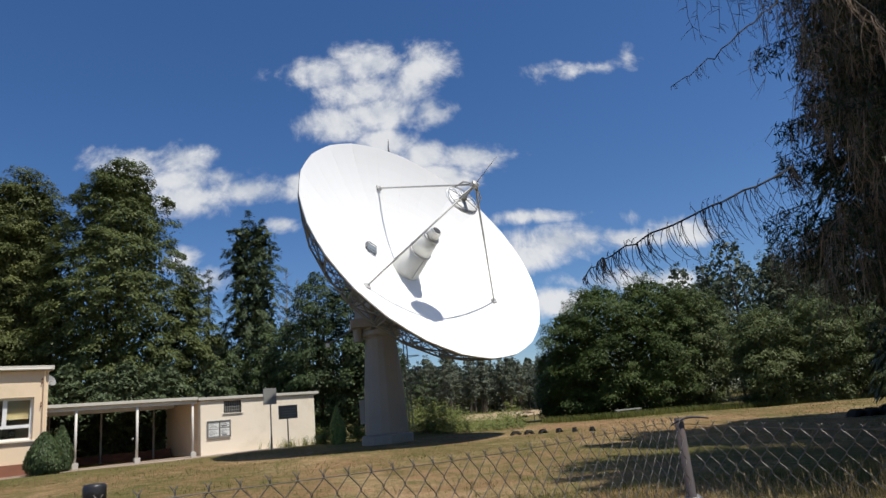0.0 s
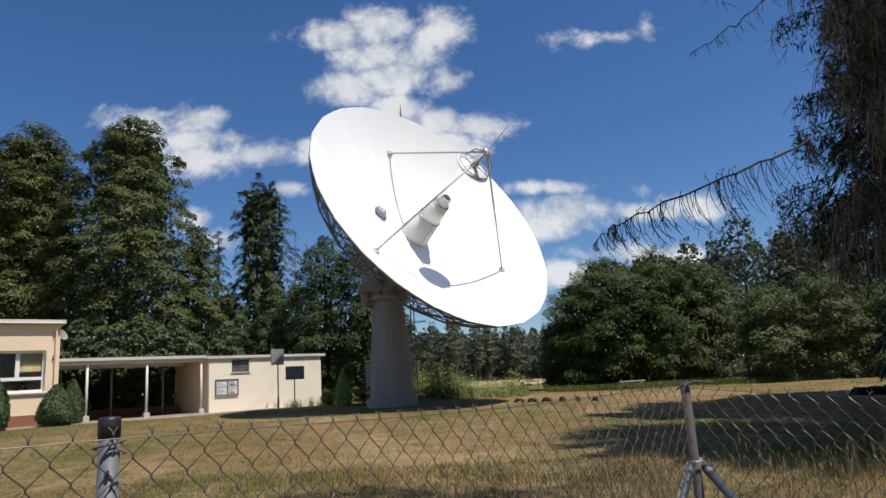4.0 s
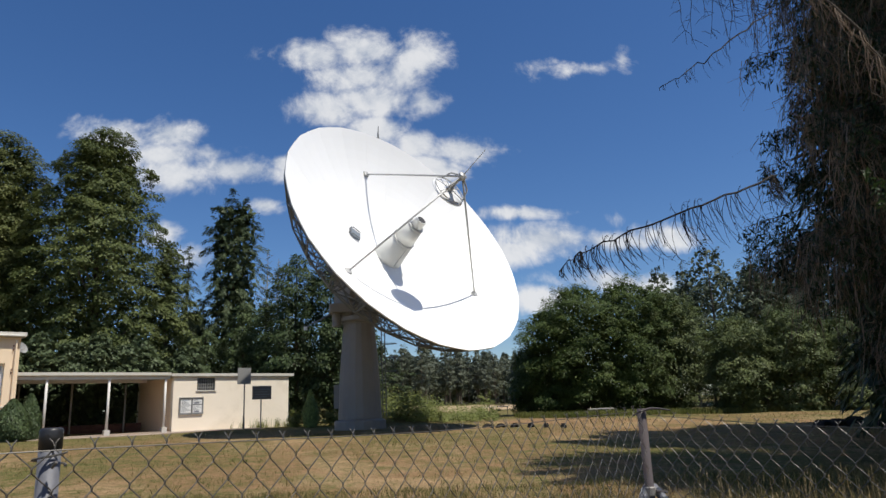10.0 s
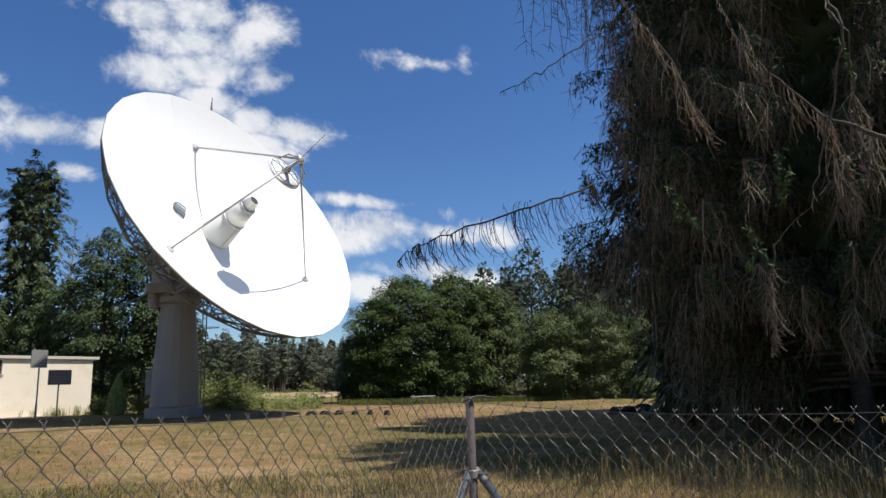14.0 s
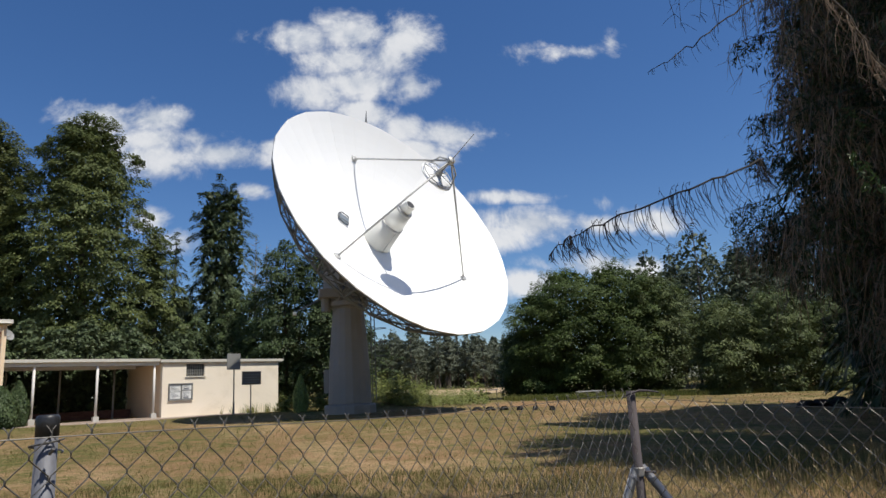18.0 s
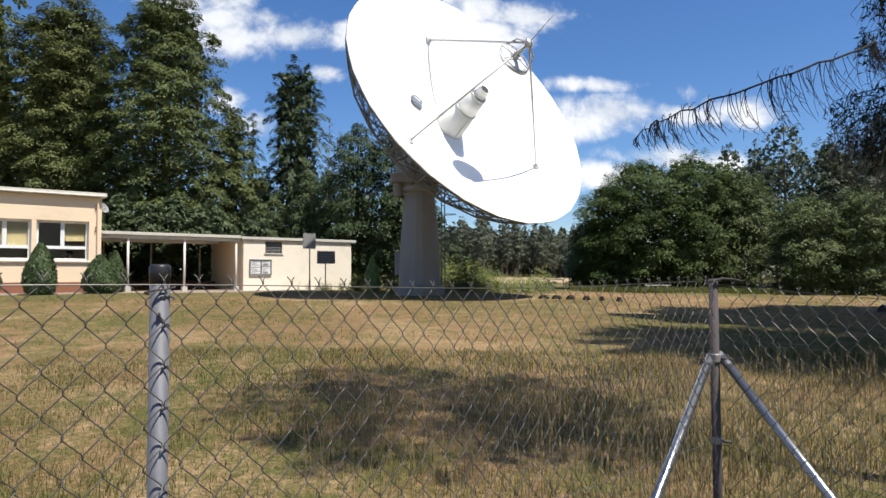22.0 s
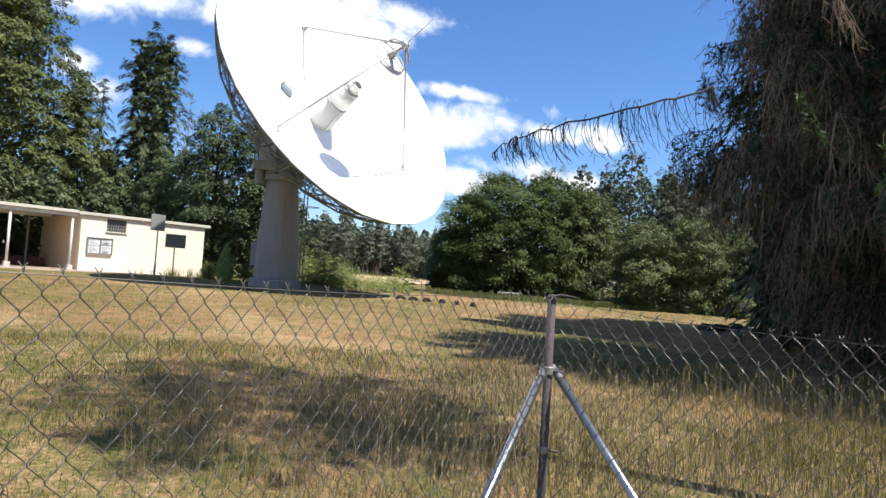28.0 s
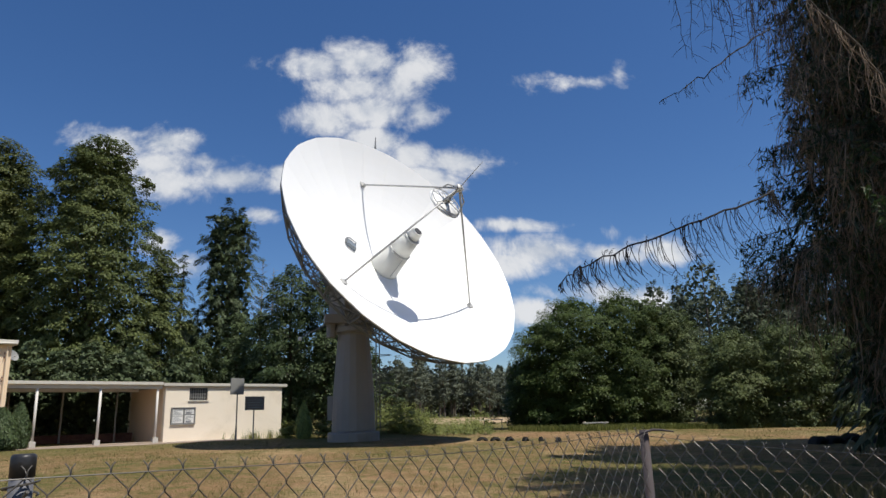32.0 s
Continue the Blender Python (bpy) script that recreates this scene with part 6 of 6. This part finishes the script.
def build_grass():
    rng = np.random.default_rng(9)

    def field(n, x0, x1, y0, y1, patch=0.5):
        X, Y = rng.uniform(x0, x1, n), rng.uniform(y0, y1, n)
        keep = np.abs(X) < 1.2 * Y + 6
        return X[keep], Y[keep]

    def lumps(X, Y, s):
        return 0.5 + 0.5 * np.sin(X * s + 1.3 * np.sin(Y * s * 0.8)) * np.sin(Y * s * 1.1 + 1.7 * np.sin(X * s * 0.6))

    X, Y = field(98000, -6, 9, 1.2, 11.0)
    tall = np.clip(lumps(X, Y, 1.7), 0.15, 1) * np.where(Y < 6.5, 1, 0.6)
    V, F = blades(X, Y, (0.04 + 0.24 * tall * np.clip((X + 2.5) / 4.5, 0.5, 1)) * rng.uniform(0.5, 1.3, len(X)), 0.0072 + 0 * X, rng, 0.6)
    g = thing("meadow_grass", "tall half-dry grass behind the fence", "grass", kind="stuff")
    put_mesh("near_blades", mesh_np("near_blades", V, F), M["grass"], g)
    X, Y = field(5000, -1, 9, 1.5, 8)
    V, F = blades(X, Y, rng.uniform(0.3, 0.62, len(X)), 0.004 + 0 * X, rng, 0.25)
    put_mesh("dry_stems", mesh_np("dry_stems", V, F), M["straw"], g)
    X, Y = field(1300, 0.5, 9, 2.6, 7.2)
    H = rng.uniform(0.35, 0.7, len(X))
    V, F = blades(X, Y, H, 0.003 + 0 * X, rng, 0.12)
    tops = V.reshape(-1, 5, 3)[:, 4]
    V2, F2 = quads_at(np.repeat(tops, 3, 0) - np.stack([0 * np.repeat(X, 3), 0 * np.repeat(X, 3), np.tile([0.0, 0.03, 0.06], len(X))], 1), unit(3 * len(X), rng) * [1, 1, 0.2], np.tile([0, 0, 1.0], (3 * len(X), 1)) + rng.normal(0, 0.2, (3 * len(X), 3)),
                      np.full(3 * len(X), 0.012), np.full(3 * len(X), 0.05))
    put_mesh("flower_stems", mesh_np("flower_stems", V, F), M["straw"], g)
    put_mesh("seed_heads", mesh_np("seed_heads", V2, F2), M["straw"], g)
    X, Y = field(42000, -22, 22, 9.0, 24)
    V, F = blades(X, Y, (0.03 + 0.07 * lumps(X, Y, 0.9)) * rng.uniform(0.5, 1.4, len(X)), 0.011 + 0 * X, rng, 1.0)
    put_mesh("mid_blades", mesh_np("mid_blades", V, F), M["grass"], g)
    X, Y = field(22000, -30, 36, 24, 50)
    V, F = blades(X, Y, (0.03 + 0.07 * lumps(X, Y, 0.5)) * rng.uniform(0.5, 1.4, len(X)), 0.024 + 0 * X, rng, 1.0)
    P = np.stack([X, Y], 1) - [-13.94, 28.08]
    s, t = P @ [0.797, 0.604], P @ [-0.604, 0.797]
    put_mesh("far_blades", mesh_np("far_blades", V, F[np.tile((t < -1.9) | (s > 12.8), 3)]), M["grass"], g)
    u, v = rng.uniform(8.2, 11.3, 420), rng.uniform(-0.3, -0.04, 420)
    keep = lumps(u * 3, u, 2.0) > rng.uniform(0.2, 0.9, 420)
    u, v = u[keep], v[keep]
    X, Y = -13.94 + 1.04 * (0.797 * u - 0.604 * v), 28.08 + 1.04 * (0.604 * u + 0.797 * v)
    V, F = blades(X, Y, rng.uniform(0.15, 0.55, len(X)), 0.02 + 0 * X, rng, 0.3)
    put_mesh("wall_weeds", mesh_np("wall_weeds", V, F), M["weeds"], g)
    # rank weeds between pillar and thicket
    X, Y = rng.uniform(0.4, 9.0, 5200), rng.uniform(33, 46, 5200)
    keep = (lumps(X, Y, 1.1) * np.clip(1.5 - X / 7, 0.25, 1) > rng.uniform(0.1, 0.75, 5200)) & ((X < 4.8) | (Y > 38.6)) & ((X < 6.4) | (Y < 42))
    X, Y = X[keep], Y[keep]
    V, F = blades(X, Y, rng.uniform(0.2, 0.9, len(X)) * (0.3 + 1.0 * lumps(X, Y, 0.8)), 0.04 + 0 * X, rng, 0.35)
    w = thing("weeds", "rank green weeds beyond the pillar", "weeds", kind="stuff")
    # taller stalks on the bank and before the sandy strip
    for n, x0, x1, y0, y1, lo, hi, name in ((900, -0.3, 3.2, 33.5, 37.5, 0.5, 1.5, "tall_stalks"), (500, 2.2, 6.0, 34, 40, 0.4, 1.1, "thin_stalks")):
        X, Y = rng.uniform(x0, x1, n), rng.uniform(y0, y1, n)
        keep = lumps(X, Y, 2.1) > rng.uniform(0.15, 0.7, n)
        X, Y = X[keep], Y[keep]
        P, Q = [], []
        H = rng.uniform(lo, hi, len(X))
        for q in range(9):                             # leaves up each stalk
            z = H * (q + 1) / 9.5
            a = rng.uniform(0, math.tau, len(X))
            V, F = quads_at(np.stack([X + 0.07 * np.cos(a), Y + 0.07 * np.sin(a), gz(X, Y) + z], 1), np.stack([0 * X, -0.4 + 0 * X, 1 + 0 * X], 1) + rng.normal(0, 0.4, (len(X), 3)),
                            np.stack([np.cos(a), np.sin(a), 0.7 + 0 * a], 1), np.full(len(X), 0.055) * (1.2 - z / H * 0.6), np.full(len(X), 0.22) * (1.2 - z / H * 0.6))
            Q.append(F + sum(len(p) for p in P)), P.append(V)
        put_mesh(name, mesh_np(name, np.concatenate(P), np.concatenate(Q)), M["wild"], w)
    put_mesh("stalks", mesh_np("stalks", V, F), M["weeds"], w)
    X, Y = rng.uniform(8, 32, 16000), rng.uniform(38.4, 41.5, 16000)
    V, F = blades(X, Y, rng.uniform(0.15, 0.42, 16000), 0.03 + 0 * X, rng, 0.3)
    put_mesh("edge_stalks", mesh_np("edge_stalks", V, F), M["weeds"], w)


def build_wild_bushes():
    for x, y, h, w, seed, leaf in ((1.3, 34.6, 1.5, 0.8, 201, "wild"), (2.3, 36.0, 1.2, 0.9, 202, "wild"), (0.9, 37.5, 2.6, 1.1, 203, "shade"), (7.3, 46.4, 1.7, 1.1, 204, "wild"), (-2.5, 34.0, 0.9, 0.7, 205, "wild"), (-4.2, 34.3, 0.8, 0.6, 206, "wild")):
        bough_tree("wild_bush", "small untidy green bush in the rank grass", x, y, h, dome(w, 0.7, 0.6), leaf, seed, 0.03, "bush", group="wild bushes by the pillar",
                   n=46, long=0.5, wide=0.22, thick=0.18, per=70, size=0.085, slim=0.35, droop=0.25, lift=(0.2, 1.1), uneven=0.3, lobe=0.5)


build_far_trees()
build_wild_bushes()
build_woods()
build_shrubs()
build_near_trees()
build_tyres()
build_grass()
build_paving()
